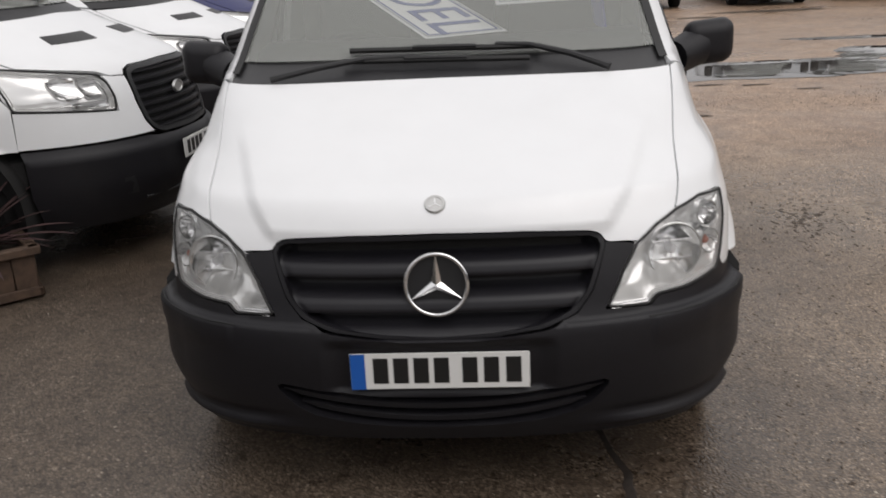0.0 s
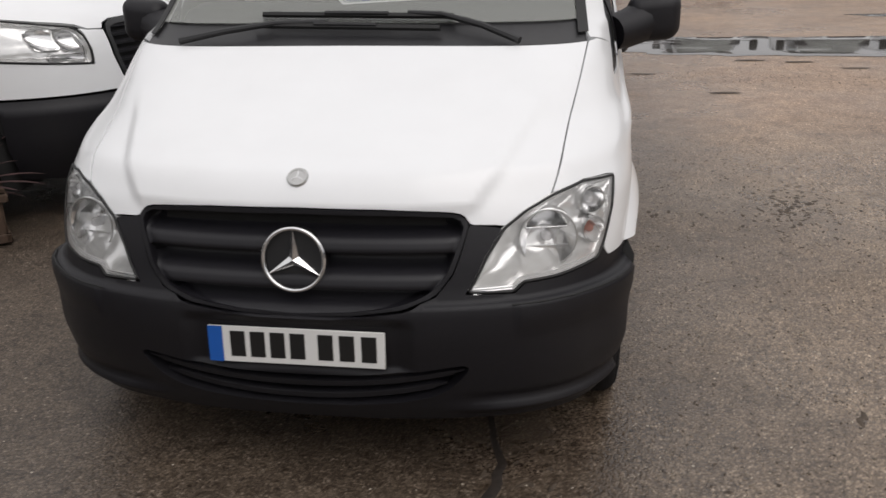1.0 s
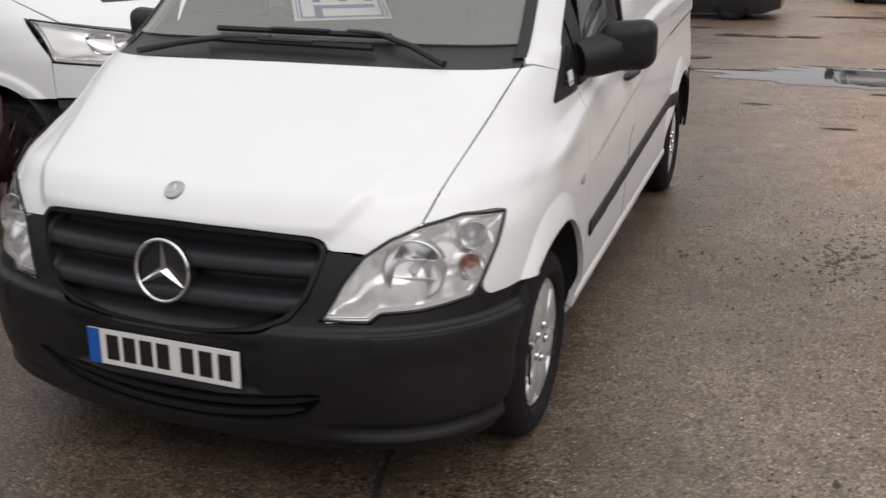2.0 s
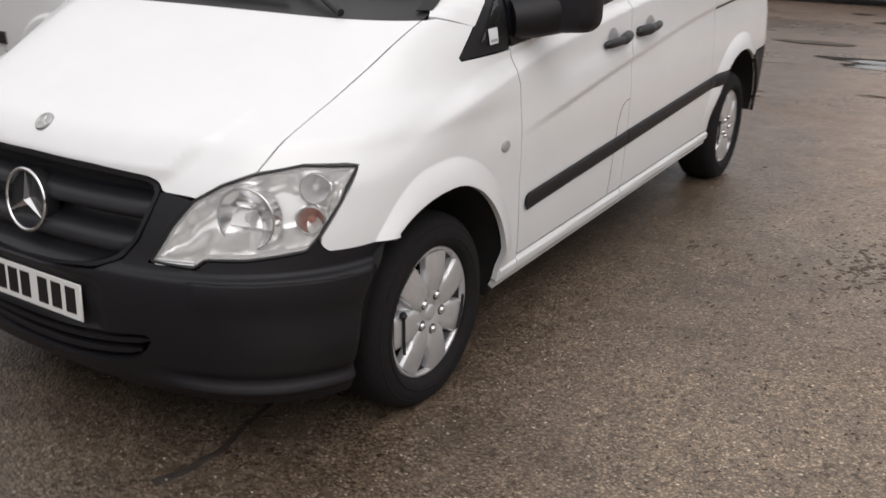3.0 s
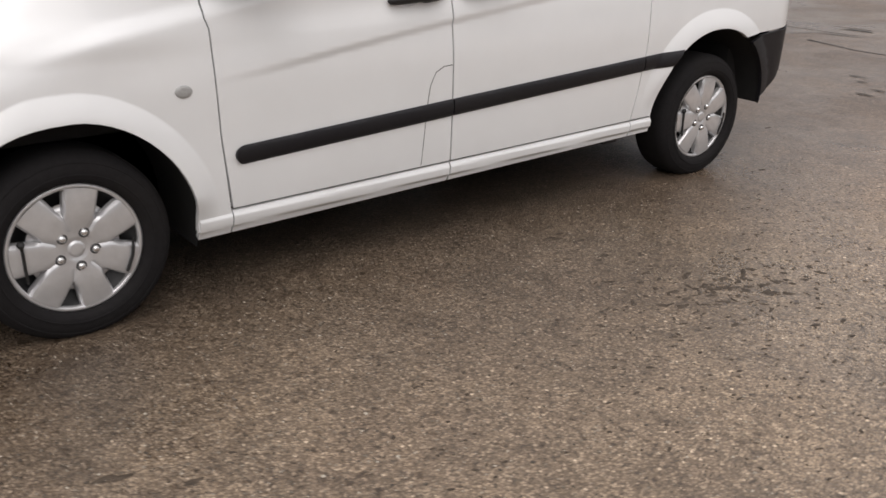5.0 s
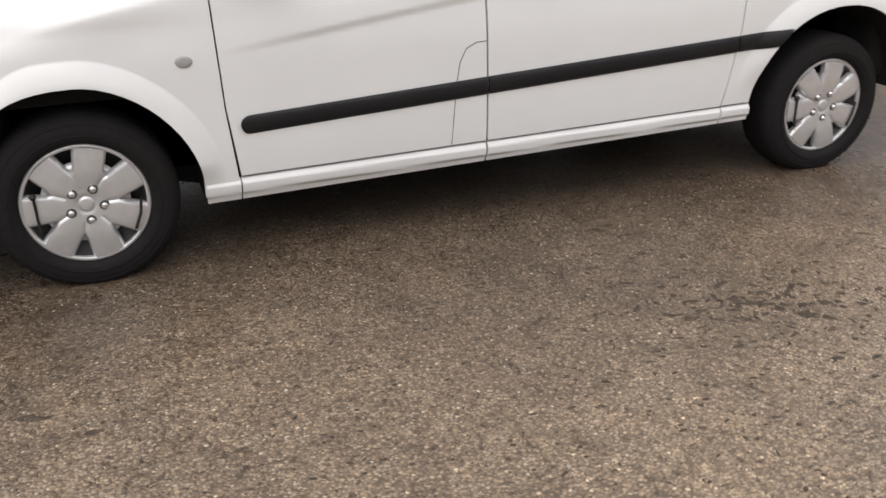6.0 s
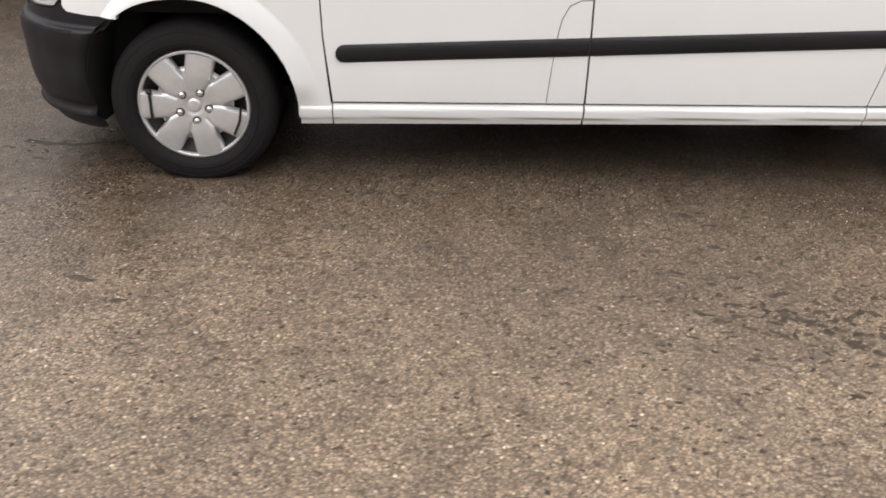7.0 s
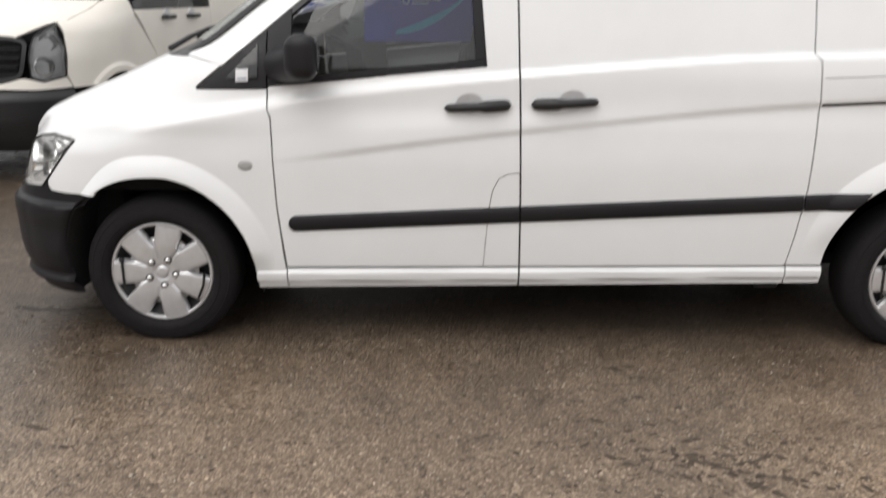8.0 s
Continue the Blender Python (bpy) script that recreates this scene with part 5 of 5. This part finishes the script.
def panel_van(name, label, skin, spec, paint, group=""):
    """A parked panel van in its own frame: nose at the origin, looking along -y."""
    ob = thing(name, (0, 0, 0), label, "van", group)
    S = skin
    g = spec["grille"]
    frame_out = rounded(both(g), 0.045, 5)
    inner = inset(frame_out, 0.024)
    grl = sheet("grille", frame_out, S.front, black_plastic, ob, step=0.05, rim=0.03, off=0.006, holes=[inner])
    zs = [z for _, z in g]
    lo, hi = min(zs), max(zs)
    back = both([(x * 0.96, z) for x, z in g])
    # black sheet coloured as the shade behind the slats
    sheet("grille_backing", back, S.front, shadow_black, grl, step=0.08, rim=0, off=-0.03)
    for k in range(spec["slats"]):
        z = lo + (hi - lo) * (k + 0.8) / (spec["slats"] + 0.6)
        side_pts = sorted((zz, x) for x, zz in g if x > 0.3)
        reach = 0.94 * float(np.interp(z, [p[0] for p in side_pts], [p[1] for p in side_pts]))
        rows = []
        for i in range(25):
            x = reach * (i / 12 - 1)
            y = S.front(x, z).y
            rows.append([Vector((x, y + 0.03, z - 0.014)), Vector((x, y + 0.002, z - 0.011)), Vector((x, y + 0.002, z + 0.004)), Vector((x, y + 0.03, z + 0.012))])
        part("grille_slat", grid_mesh(rows), grey_plastic, grl)
    if spec["badge"]:
        p = S.front(0, spec["badge"])
        bm = lathe([(0.0, 0.008), (0.045, 0.008), (0.052, 0.014), (0.062, 0.014), (0.066, 0.0)], 32)
        for v in bm.verts:
            v.co = Vector((v.co.x * 0.98, p.y - 0.004 - v.co.z, spec["badge"] + v.co.y * 0.56))
        part("badge", bm, badge_silver, grl, "small oval silver badge")
    bonnet_ = sheet("bonnet", both(spec["bonnet"]), S.front, paint, ob, step=0.05)
    for x0, x1, z0, z1 in spec["vents"]:
        for sd in (1, -1):
            v = sheet("bonnet_vent", [(sd * x, z) for x, z in ((x0, z0), (x1, z0 - 0.004), (x1 - 0.03, z1 - 0.004), (x0 - 0.02, z1))][::sd], S.front, black_plastic, bonnet_, step=0.03, rim=0.006, off=0.003)
    w0, w1, zb, zt = spec["screen"]
    sheet("windscreen", both([(w0, zb), (w1, zt)]), S.front, windscreen_glass, ob, step=0.12, rim=0.005, off=-0.004)
    sheet("cowl", both([(w0 + 0.02, zb - 0.055), (w0 + 0.01, zb - 0.003)]), S.front, black_plastic, ob, step=0.08, off=-0.01)
    part("wiper", tube([S.front(x, zb + 0.02 + 0.05 * abs(math.sin(x * 3))) + Vector((0, -0.03, 0.01)) for x in (-0.55, -0.3, 0.0, 0.3, 0.5)], 0.012, 6), black_plastic, ob)
    part("cab_dark", block((1.7, 0.9, 0.75), (0, spec["cab"] + 0.9, zb - 0.1), 0.05), fabric, ob)
    for sd in (1, -1):
        f = sd < 0
        fl, wr = mirrored(S.flank, sd), mirrored(S.wrap, sd)
        arch = round_arch(1.02, 0.42, spec["split"], zc=0.37)
        arch = [p for p in arch if p[0] > 1.0 or p[1] > spec["split"]]
        arch[-1] = (1.44, 0.34)
        dz_ = spec.get("window_z", zb + 0.03) - 0.05
        dt = spec.get("door_top", 1.52)
        wing = [(spec["wing_y"], spec["split"] + 0.004)] + spec["wing_front"] + [(S.front(x, z).y, z) for x, z in spec["wing_top"]] + [(dt - 0.02, zb - 0.01), (dt - 0.005, dz_), (1.56, 0.9), (1.58, 0.34)] + arch[::-1]
        rings = [(1.02 - r * math.cos(math.pi * k / 90), 0.36 + r * math.sin(math.pi * k / 90)) for r in (0.455, 0.472, 0.484, 0.496, 0.508, 0.525) for k in range(91)]
        sheet("front_wing", wing, fl, paint, ob, step=0.03, flip=f, creases=rings)
        dz = spec.get("window_z", zb + 0.03)
        sheet("front_door", [(1.565, 0.42), (2.55, 0.42), (2.55, dz), (dt, dz), (1.566, 0.9)], fl, paint, ob, step=0.08, flip=f)
        sheet("door_window", [(dt + 0.01, dz + 0.006), (2.54, dz + 0.006), (2.50, zt - 0.05), (2.05, zt - 0.05), (dt + 0.02, zb + 0.05)], fl, side_glass, ob, step=0.1, flip=f, rim=0.004)
        sheet("windscreen_pillar", [(S.front(w0 + 0.012, zb - 0.05).y, zb - 0.05), (1.495, zb - 0.002), (1.50, zb + 0.04), (2.02, zt - 0.02), (S.front(w1 + 0.012, zt).y, zt)], fl, paint, ob, step=0.05, flip=f)
        for y in spec["handles"]:
            z = 1.20
            part("door_handle", tube([fl(y, z), fl(y + 0.02, z) + Vector((sd * 0.04, 0, 0)), fl(y + 0.15, z) + Vector((sd * 0.04, 0, 0)), fl(y + 0.17, z)], 0.018, 8), black_plastic, ob)
            # grey disc whose colour gives the shade behind the handle
            part("handle_shade_disc", lathe([(0.0, 0.004), (0.05, 0.004), (0.055, -0.004)], 20, Matrix.Translation(fl(y + 0.085, z + 0.02)) @ pose(0, 0, 0, 0, 90 * sd, 0)), silver_plastic, ob)
        sheet("load_side", [(2.556, 0.42), (5.2, 0.42), (5.25, 1.2), (5.2, 2.3), (2.52, 2.3), (2.556, 1.4)], fl, paint, ob, step=0.2, flip=f)
        sheet("rubbing_strip", [(1.60, 0.62), (5.1, 0.66), (5.1, 0.74), (1.60, 0.70)], fl, black_plastic, ob, step=0.1, off=0.012, rim=0.012, flip=f)
        lamp_o = rounded([S.ax(*p) if k == "x" else S.ay(*p) for k, p in spec["lamp"]], 0.025, 4)
        lamp = sheet("headlamp", lamp_o, wr, lamp_glass, ob, step=0.05, rim=0.004, off=0.001, flip=f)
        lamp.visible_shadow = False
        part("lamp_seal", loop_tube([wr(a, z) for a, z in dense(lamp_o, 0.04)], 0.006), seal_rubber, lamp)
        sheet("lamp_wall", lamp_o, wr, spec["bed"], lamp, step=0.05, rim=0.05, off=-0.002, flip=f, holes=[inset(lamp_o, 0.004)])
        # a bright ridge that follows the lamp's outline inside
        if spec["bed"] is lamp_chrome:
            part("lamp_ridge", loop_tube([wr(a, z) + Vector((-0.012 * sd, 0.026, 0)) for a, z in dense(shrunk(lamp_o, 0.028), 0.03)], 0.005), lamp_silver, lamp)
        bed_ = (lambda a, z, wr=wr, sd=sd: wr(a, z) + Vector((-0.03 * sd, 0.045 + 0.016 * noise.noise(Vector((a * 8, z * 18, 2))), 0)))
        sheet("lamp_bed", shrunk(lamp_o, -0.002), bed_, spec["bed"], lamp, step=0.02, rim=0, flip=f)
        for x0, x1, z0, z1 in spec.get("cups", ()):
            cup = rounded([S.ax(x0, z0), S.ax(x1, z0), S.ax(x1, z1), S.ax(x0, z1)], 0.02, 4)

            def hollow(a, z, c=cup, wr=wr, sd=sd):
                am, zm = sum(p[0] for p in c) / len(c), sum(p[1] for p in c) / len(c)
                q = min(1.0, ((a - am) / 0.10) ** 2 + ((z - zm) / 0.06) ** 2)
                return wr(a, z) + Vector((-0.014 * sd, 0.022 + 0.034 * (1 - q), 0))
            sheet("reflector", cup, hollow, lamp_silver, lamp, step=0.012, rim=0.012, flip=f)
        for x, z, r, turn in spec["bowls"]:
            p = wr(S.ax(x, z)[0], z)
            m = pose(p.x - 0.02 * sd, p.y + 0.035, p.z, 88, 0, turn * sd)
            part("reflector", lathe([(0.0, -0.03)] + [(r * k / 6, -0.03 * (1 - (k / 6) ** 2)) for k in range(1, 7)] + [(r * 1.1, 0.004), (r * 1.14, -0.03)], 28, m), lamp_silver, lamp)
        if spec["panel"]:
            sheet("front_panel", [S.ax(*p) if k == "x" else S.ay(*p) for k, p in spec["panel"]], wr, paint, ob, step=0.04, flip=f)
        # mirror on an arm
        rows = []
        for i in range(11):
            t = i / 5 - 1
            q = math.sqrt(max(0, 1 - abs(t) ** 3))
            rows.append([Vector((sd * (1.20 + 0.10 * q * math.copysign(abs(math.cos(a)) ** 0.6, math.cos(a))), 1.52 + 0.08 * t, 1.68 + 0.20 * q * math.copysign(abs(math.sin(a)) ** 0.6, math.sin(a)))) for a in [2 * math.pi * k / 20 for k in range(20)]])
        mir = part("wing_mirror", grid_mesh(rows, closed_v=True), black_plastic, ob)
        part("mirror_arm", tube([Vector((sd * 0.93, 1.62, 1.55)), Vector((sd * 1.05, 1.56, 1.56)), Vector((sd * 1.15, 1.52, 1.58))], 0.035, 8), black_plastic, mir)
        well = round_arch(1.02, 0.43, 0.2, zc=0.37)
        rows = [[Vector((sd * x, y, z)) for y, z in well] for x in (0.6, 0.95)]
        part("wheel_well", grid_mesh(rows), shadow_black, ob)
        for yw in (1.02, 4.4):
            wheel(sd * 0.90, yw, sd, ob, True)
    sp = spec["split"]
    ring = [S.ax(0.6, 0.24), S.ay(0.58, 0.26), S.ay(0.59, 0.45), S.ay(spec["wing_y"] - 0.006, sp - 0.004), S.ax(0.7, sp - 0.004)] + [S.ax(*p) for p in spec["bumper_top"]]

    def bump_skin(a, z):
        p = S.wrap(a, z)
        d = Vector((p.x * 0.5, p.y - 1.1, 0)).normalized()
        return p + d * (0.03 * ease(sp - 0.0, sp - 0.05, z))
    bumper_ = sheet("front_bumper", both(ring), bump_skin, spec["bumper_mat"], ob, step=0.05, rim=0.03)
    for a in (0.48,):
        for sd in (1, -1):
            sheet("fog_recess", [(sd * x, z) for x, z in ((0.55, 0.40), (0.80, 0.42), (0.78, 0.50), (0.58, 0.50))][::sd], lambda x, z: S.front(x, z) + Vector((0, -0.036, 0)), black_plastic, bumper_, step=0.05, rim=0.01)
    part("intake_slat", tube([S.front(x, 0.36) + Vector((0, -0.03, 0)) for x in (-0.5, -0.25, 0, 0.25, 0.5)], 0.012, 6), black_plastic, bumper_)
    py, pz = S.front(0, spec["plate"]).y - 0.045, spec["plate"]
    pl = part("number_plate", block((0.52, 0.006, 0.111), (0, py, pz), 0.002, 1), plate_white, bumper_, "white number plate")
    for x in (-0.205, -0.145, -0.085, -0.025, 0.06, 0.12, 0.18):
        part("plate_bar", block((0.044, 0.001, 0.078), (x + 0.012, py - 0.0036, pz)), plate_black, pl)
    bm = block((1.7, 4.6, 0.4), (0, 2.9, 0.45), 0.03)
    # unseen block added in the engine bay to keep it dark
    block((1.2, 0.7, 0.7), (0, 0.75, 0.62), 0.03, bm=bm)
    part("floor_and_blocker", bm, shadow_black, ob)
    rows = [[Vector((s * (0.86 - 0.02 * ease(2.2, 1.9, y)), y, 2.30 + 0.10 * (1 - abs(s) ** 2.5) * ease(1.7, 2.4, y))) for s in [k / 8 - 1 for k in range(17)]] for y in [1.95 + 3.25 * k / 16 for k in range(17)]]
    part("roof", grid_mesh(rows), paint, ob)
    part("tail_door", block((1.85, 0.05, 1.9), (0, 5.2, 1.36), 0.02), paint, ob)
    return ob


flat_skin = Skin(curve((0.2, 0.15), (0.35, 0.04), (0.5, 0.0), (0.62, 0.0), (0.72, 0.02), (0.85, 0.05), (1.05, 0.11), (1.12, 0.18), (1.2, 0.36), (1.3, 0.60), (1.4, 0.82), (1.5, 0.98), (1.9, 1.50), (2.3, 2.0)),
                 curve((0.2, 0.90), (0.4, 0.94), (0.7, 0.96), (1.1, 0.96), (1.3, 0.95), (1.5, 0.925), (2.0, 0.87), (2.4, 0.80)),
                 curve((0.2, 1.2), (0.9, 1.2), (1.1, 1.45), (1.3, 1.8), (1.5, 2.0), (2.3, 3.0)), 2.5, 2.4)
wide_spec = dict(
    grille=[(0.0, 0.690), (0.30, 0.700), (0.37, 0.730), (0.405, 0.79), (0.420, 0.90), (0.415, 1.02), (0.395, 1.066), (0.34, 1.083), (0.0, 1.090)],
    slats=8, badge=0.92, bonnet=[(0.0, 1.099), (0.345, 1.092), (0.404, 1.074), (0.426, 1.046), (0.50, 1.052), (0.543, 1.079), (0.60, 1.093), (0.68, 1.108), (0.775, 1.132), (0.80, 1.25), (0.80, 1.35), (0.0, 1.372)],
    vents=[(0.17, 0.50, 1.228, 1.270)], screen=(0.79, 0.70, 1.425, 2.2), cab=0.9, split=0.705, wing_y=0.60,
    wing_front=[(0.606, 0.93), (0.80, 1.156)], wing_top=[(0.782, 1.13), (0.806, 1.25), (0.807, 1.36)], handles=(2.32,),
    lamp=[("x", (0.550, 0.870)), ("x", (0.536, 0.94)), ("x", (0.538, 1.025)), ("x", (0.57, 1.068)), ("x", (0.66, 1.088)), ("x", (0.74, 1.110)), ("y", (0.785, 1.150)), ("y", (0.60, 0.92)), ("x", (0.68, 0.885))],
    bed=lamp_chrome, bowls=(), cups=((0.566, 0.640, 0.948, 1.046), (0.652, 0.742, 0.955, 1.062), (0.562, 0.715, 0.888, 0.928)),
    panel=[("x", (0.372, 0.718)), ("x", (0.66, 0.715)), ("y", (0.5995, 0.715)), ("y", (0.5995, 0.91)), ("x", (0.68, 0.877)), ("x", (0.540, 0.862)), ("x", (0.528, 0.94)), ("x", (0.530, 1.028)), ("x", (0.541, 1.056)), ("x", (0.505, 1.046)), ("x", (0.424, 1.038)), ("x", (0.429, 0.90)), ("x", (0.413, 0.785)), ("x", (0.390, 0.745))],
    bumper_top=[(0.43, 0.702), (0.36, 0.690), (0.2, 0.684)], bumper_mat=grey_plastic, plate=0.585)
wide_label = "white panel van with a slatted black grille and bonnet vents"
wide_van = panel_van("panel_van", wide_label, flat_skin, wide_spec, white_paint, "parked panel vans")
wide_van.matrix_basis = pose(-1.70, 3.02, 0, 0, 0, 86)
for m in (pose(-2.06, 6.10, -0.08, 0, 0, 85), pose(3.75, 20.2, 0, 0, 0, 2), pose(6.65, 20.0, 0, 0, 0, -2), pose(9.5, 20.3, 0, 0, 0, 2), pose(12.4, 20.2, 0, 0, 0, 0)):
    copy_thing(wide_van, m)
blue_van = panel_van("panel_van", "dark blue panel van parked behind the white ones", flat_skin, wide_spec, blue_paint, "parked panel vans")
blue_van.matrix_basis = pose(-2.2, 9.1, -0.08, 0, 0, 82)

tall_skin = Skin(curve((0.2, 0.15), (0.35, 0.04), (0.5, 0.0), (0.64, 0.0), (0.8, 0.04), (1.1, 0.12), (1.18, 0.20), (1.26, 0.40), (1.36, 0.70), (1.5, 1.0), (1.9, 1.45), (2.3, 1.9)),
                 curve((0.2, 0.93), (0.4, 0.98), (0.7, 1.0), (1.1, 1.0), (1.3, 0.99), (1.5, 0.97), (2.0, 0.90), (2.4, 0.82)),
                 curve((0.2, 1.0), (0.9, 1.0), (1.1, 1.2), (1.3, 1.7), (1.5, 2.0), (2.3, 3.0)), 2.7, 2.8)
tall_spec = dict(
    grille=[(0.0, 0.76), (0.60, 0.765), (0.72, 0.80), (0.735, 0.95), (0.73, 1.06), (0.63, 1.095), (0.0, 1.11)],
    slats=5, badge=None, bonnet=[(0.0, 1.118), (0.56, 1.103), (0.635, 1.075), (0.70, 1.115), (0.78, 1.18), (0.84, 1.205), (0.86, 1.28), (0.855, 1.35), (0.0, 1.368)],
    vents=[], window_z=1.27, door_top=1.30, screen=(0.84, 0.74, 1.42, 2.2), cab=0.9, split=0.70, wing_y=0.50,
    wing_front=[(0.46, 0.80), (0.492, 1.0), (0.54, 1.20)], wing_top=[(0.848, 1.21), (0.866, 1.28), (0.862, 1.35)], handles=(1.70, 2.12),
    lamp=[("x", (0.765, 0.80)), ("x", (0.750, 0.95)), ("x", (0.752, 1.09)), ("x", (0.795, 1.16)), ("y", (0.53, 1.195)), ("y", (0.485, 1.0)), ("y", (0.455, 0.80)), ("x", (0.83, 0.765))],
    bed=material("lamp_bed_dark", (0.30, 0.30, 0.31), 0.35, 0.4), bowls=((0.825, 1.05, 0.062, 35), (0.825, 0.87, 0.068, 35)),
    panel=[("x", (0.62, 0.715)), ("x", (0.80, 0.705)), ("y", (0.49, 0.712)), ("y", (0.45, 0.79)), ("x", (0.83, 0.755)), ("x", (0.735, 0.790)), ("x", (0.71, 0.790)), ("x", (0.60, 0.755)), ("x", (0.3, 0.750)), ("x", (0.3, 0.715))],
    bumper_top=[(0.6, 0.70), (0.45, 0.71), (0.2, 0.71)], bumper_mat=black_plastic, plate=0.55)
tall_van = panel_van("panel_van", "off-white panel van with twin round stacked headlamps, black bumper", tall_skin, tall_spec, old_white_paint, "parked panel vans")
tall_van.matrix_basis = pose(-2.23, -1.92, 0, 0, 0, 75)

# ---- the dark car at the far side of the yard ----
def dark_car():
    ob = thing("parked_car", (0, 0, 0), "dark estate car parked across the far yard", "car")
    rows = []
    for k in range(33):
        y = -2.2 + 4.4 * k / 32
        e = min(1, (2.2 - abs(y)) / 0.35)
        w = 0.88 * (0.80 + 0.20 * math.sqrt(max(0.0, e)))
        top_ = 0.78 + 0.17 * ease(-2.2, -1.0, y) - 0.02 * ease(1.2, 2.2, y)
        lo = 0.11 + 0.10 * (1 - ease(0, 1, e))
        rows.append([Vector((s * w * b, y, lo + (top_ - lo) * h)) for s, b, h in ((1, 0.90, 0), (1, 0.99, 0.22), (1, 1, 0.55), (1, 0.97, 0.86), (1, 0.90, 0.98), (1, 0.5, 1.02), (-1, 0.5, 1.02), (-1, 0.90, 0.98), (-1, 0.97, 0.86), (-1, 1, 0.55), (-1, 0.99, 0.22), (-1, 0.90, 0))])
    bm = grid_mesh(rows, closed_v=True)
    bm.faces.new([v for v in list(bm.verts)[:12]])
    bm.faces.new([v for v in list(bm.verts)[-12:]])
    part("body", bm, dark_paint, ob)
    rows = []
    for y, z, w in ((-1.05, 0.93, 0.80), (-0.35, 1.36, 0.66), (0.2, 1.45, 0.64), (1.4, 1.42, 0.64), (1.75, 1.32, 0.63), (2.1, 0.92, 0.78)):
        rows.append([Vector((w * s * (1 - 0.1 * (j == 1)), y, z - 0.02 * abs(s))) for j, s in enumerate([-1, -0.6, 0, 0.6, 1])])
    bm = grid_mesh(rows)
    part("roof", bm, dark_paint, ob)
    for s in (1, -1):
        rows = [[Vector((s * 0.80, y, 0.93)), Vector((s * w, y2, z))] for y, y2, w, z in ((-1.0, -0.36, 0.66, 1.34), (0.2, 0.2, 0.64, 1.43), (1.4, 1.4, 0.64, 1.40), (2.05, 1.76, 0.63, 1.30))]
        part("side_window", grid_mesh(rows), seal_rubber, ob)
        for y in (-1.35, 1.35):
            wheel(s * 0.84, y, s, ob, True)
        part("tail_lamp", block((0.22, 0.05, 0.12), (s * 0.68, 2.17, 0.74), 0.02), material("tail_red", (0.35, 0.01, 0.01), 0.25), ob)
    return ob


car = dark_car()
car.matrix_basis = pose(-0.85, 16.95, 0, 0, 0, 88)

# ---- planter ----
planter = thing("planter", (-2.62, 1.93, 0), "weathered wooden box planter with a spiky dark cordyline", "planter")
pm = pose(-2.62, 1.93, 0, 0, 0, 40)
for a in range(4):
    r = pm @ pose(0, 0, 0, 0, 0, 90 * a)
    for k in range(5):
        bm = block((0.108, 0.022, 0.20), (-0.224 + 0.112 * k, -0.275, 0.15), 0.004, 1)
        bm.transform(r)
        part("board", bm, wood, planter)
    bm = block((0.62, 0.06, 0.045), (0, -0.285, 0.262), 0.006, 1)
    bm.transform(r)
    part("rim_board", bm, wood, planter)
    bm = block((0.60, 0.03, 0.05), (0, -0.285, 0.04), 0.006, 1)
    bm.transform(r)
    part("base_board", bm, wood, planter, "dark damp base board")
bm = block((0.54, 0.54, 0.20), (0, 0, 0.13), 0.0)
bm.transform(pm)
part("soil", bm, soil, planter)
rng = random.Random(4)
for k in range(70):
    a = rng.uniform(0, 2 * math.pi)
    up = rng.uniform(0.05, 1.35)
    L = rng.uniform(0.38, 0.62)
    d = Vector((math.cos(a) * math.cos(up), math.sin(a) * math.cos(up), math.sin(up)))
    sidev = d.cross(Vector((0, 0, 1))).normalized()
    base = pm @ Vector((0.03 * math.cos(a), 0.03 * math.sin(a), 0.25))
    rows = []
    for i in range(9):
        s = i / 8
        c = base + d * L * s + Vector((0, 0, -0.18 * L * s ** 2.5 * (1.4 - up * 0.6)))
        w = 0.017 * (0.45 + 1.2 * s) * (1 - s ** 3) + 0.001
        rows.append([c - sidev * w, c + Vector((0, 0, -w * 0.4)), c + sidev * w])
    part("leaf", grid_mesh(rows), leaf, planter)

# plain shed wall closing the yard far behind the parked vans, mirrored in the puddles
tagged(part("wall_north", block((90, 0.4, 3.2), (10, 38, 1.6), 0.02, 1), yard_wall), "plain grey shed wall at the end of the yard", "wall", kind="structure")
# three unseen walls added to cut low sky light and deepen shade under the van
tagged(part("sky_blocker_east", block((0.4, 70, 4.6), (22, 6, 2.3), 0.02, 1), yard_wall), "unseen plain grey wall added east of the yard to block low sky light", "wall", kind="structure")
tagged(part("sky_blocker_south", block((70, 0.4, 4.6), (-8, -20, 2.3), 0.02, 1), yard_wall), "unseen plain grey wall added south of the yard to block low sky light", "wall", kind="structure")
tagged(part("sky_blocker_west", block((0.4, 70, 4.6), (-26, 6, 2.3), 0.02, 1), yard_wall), "unseen plain grey wall added west of the yard to block low sky light", "wall", kind="structure")
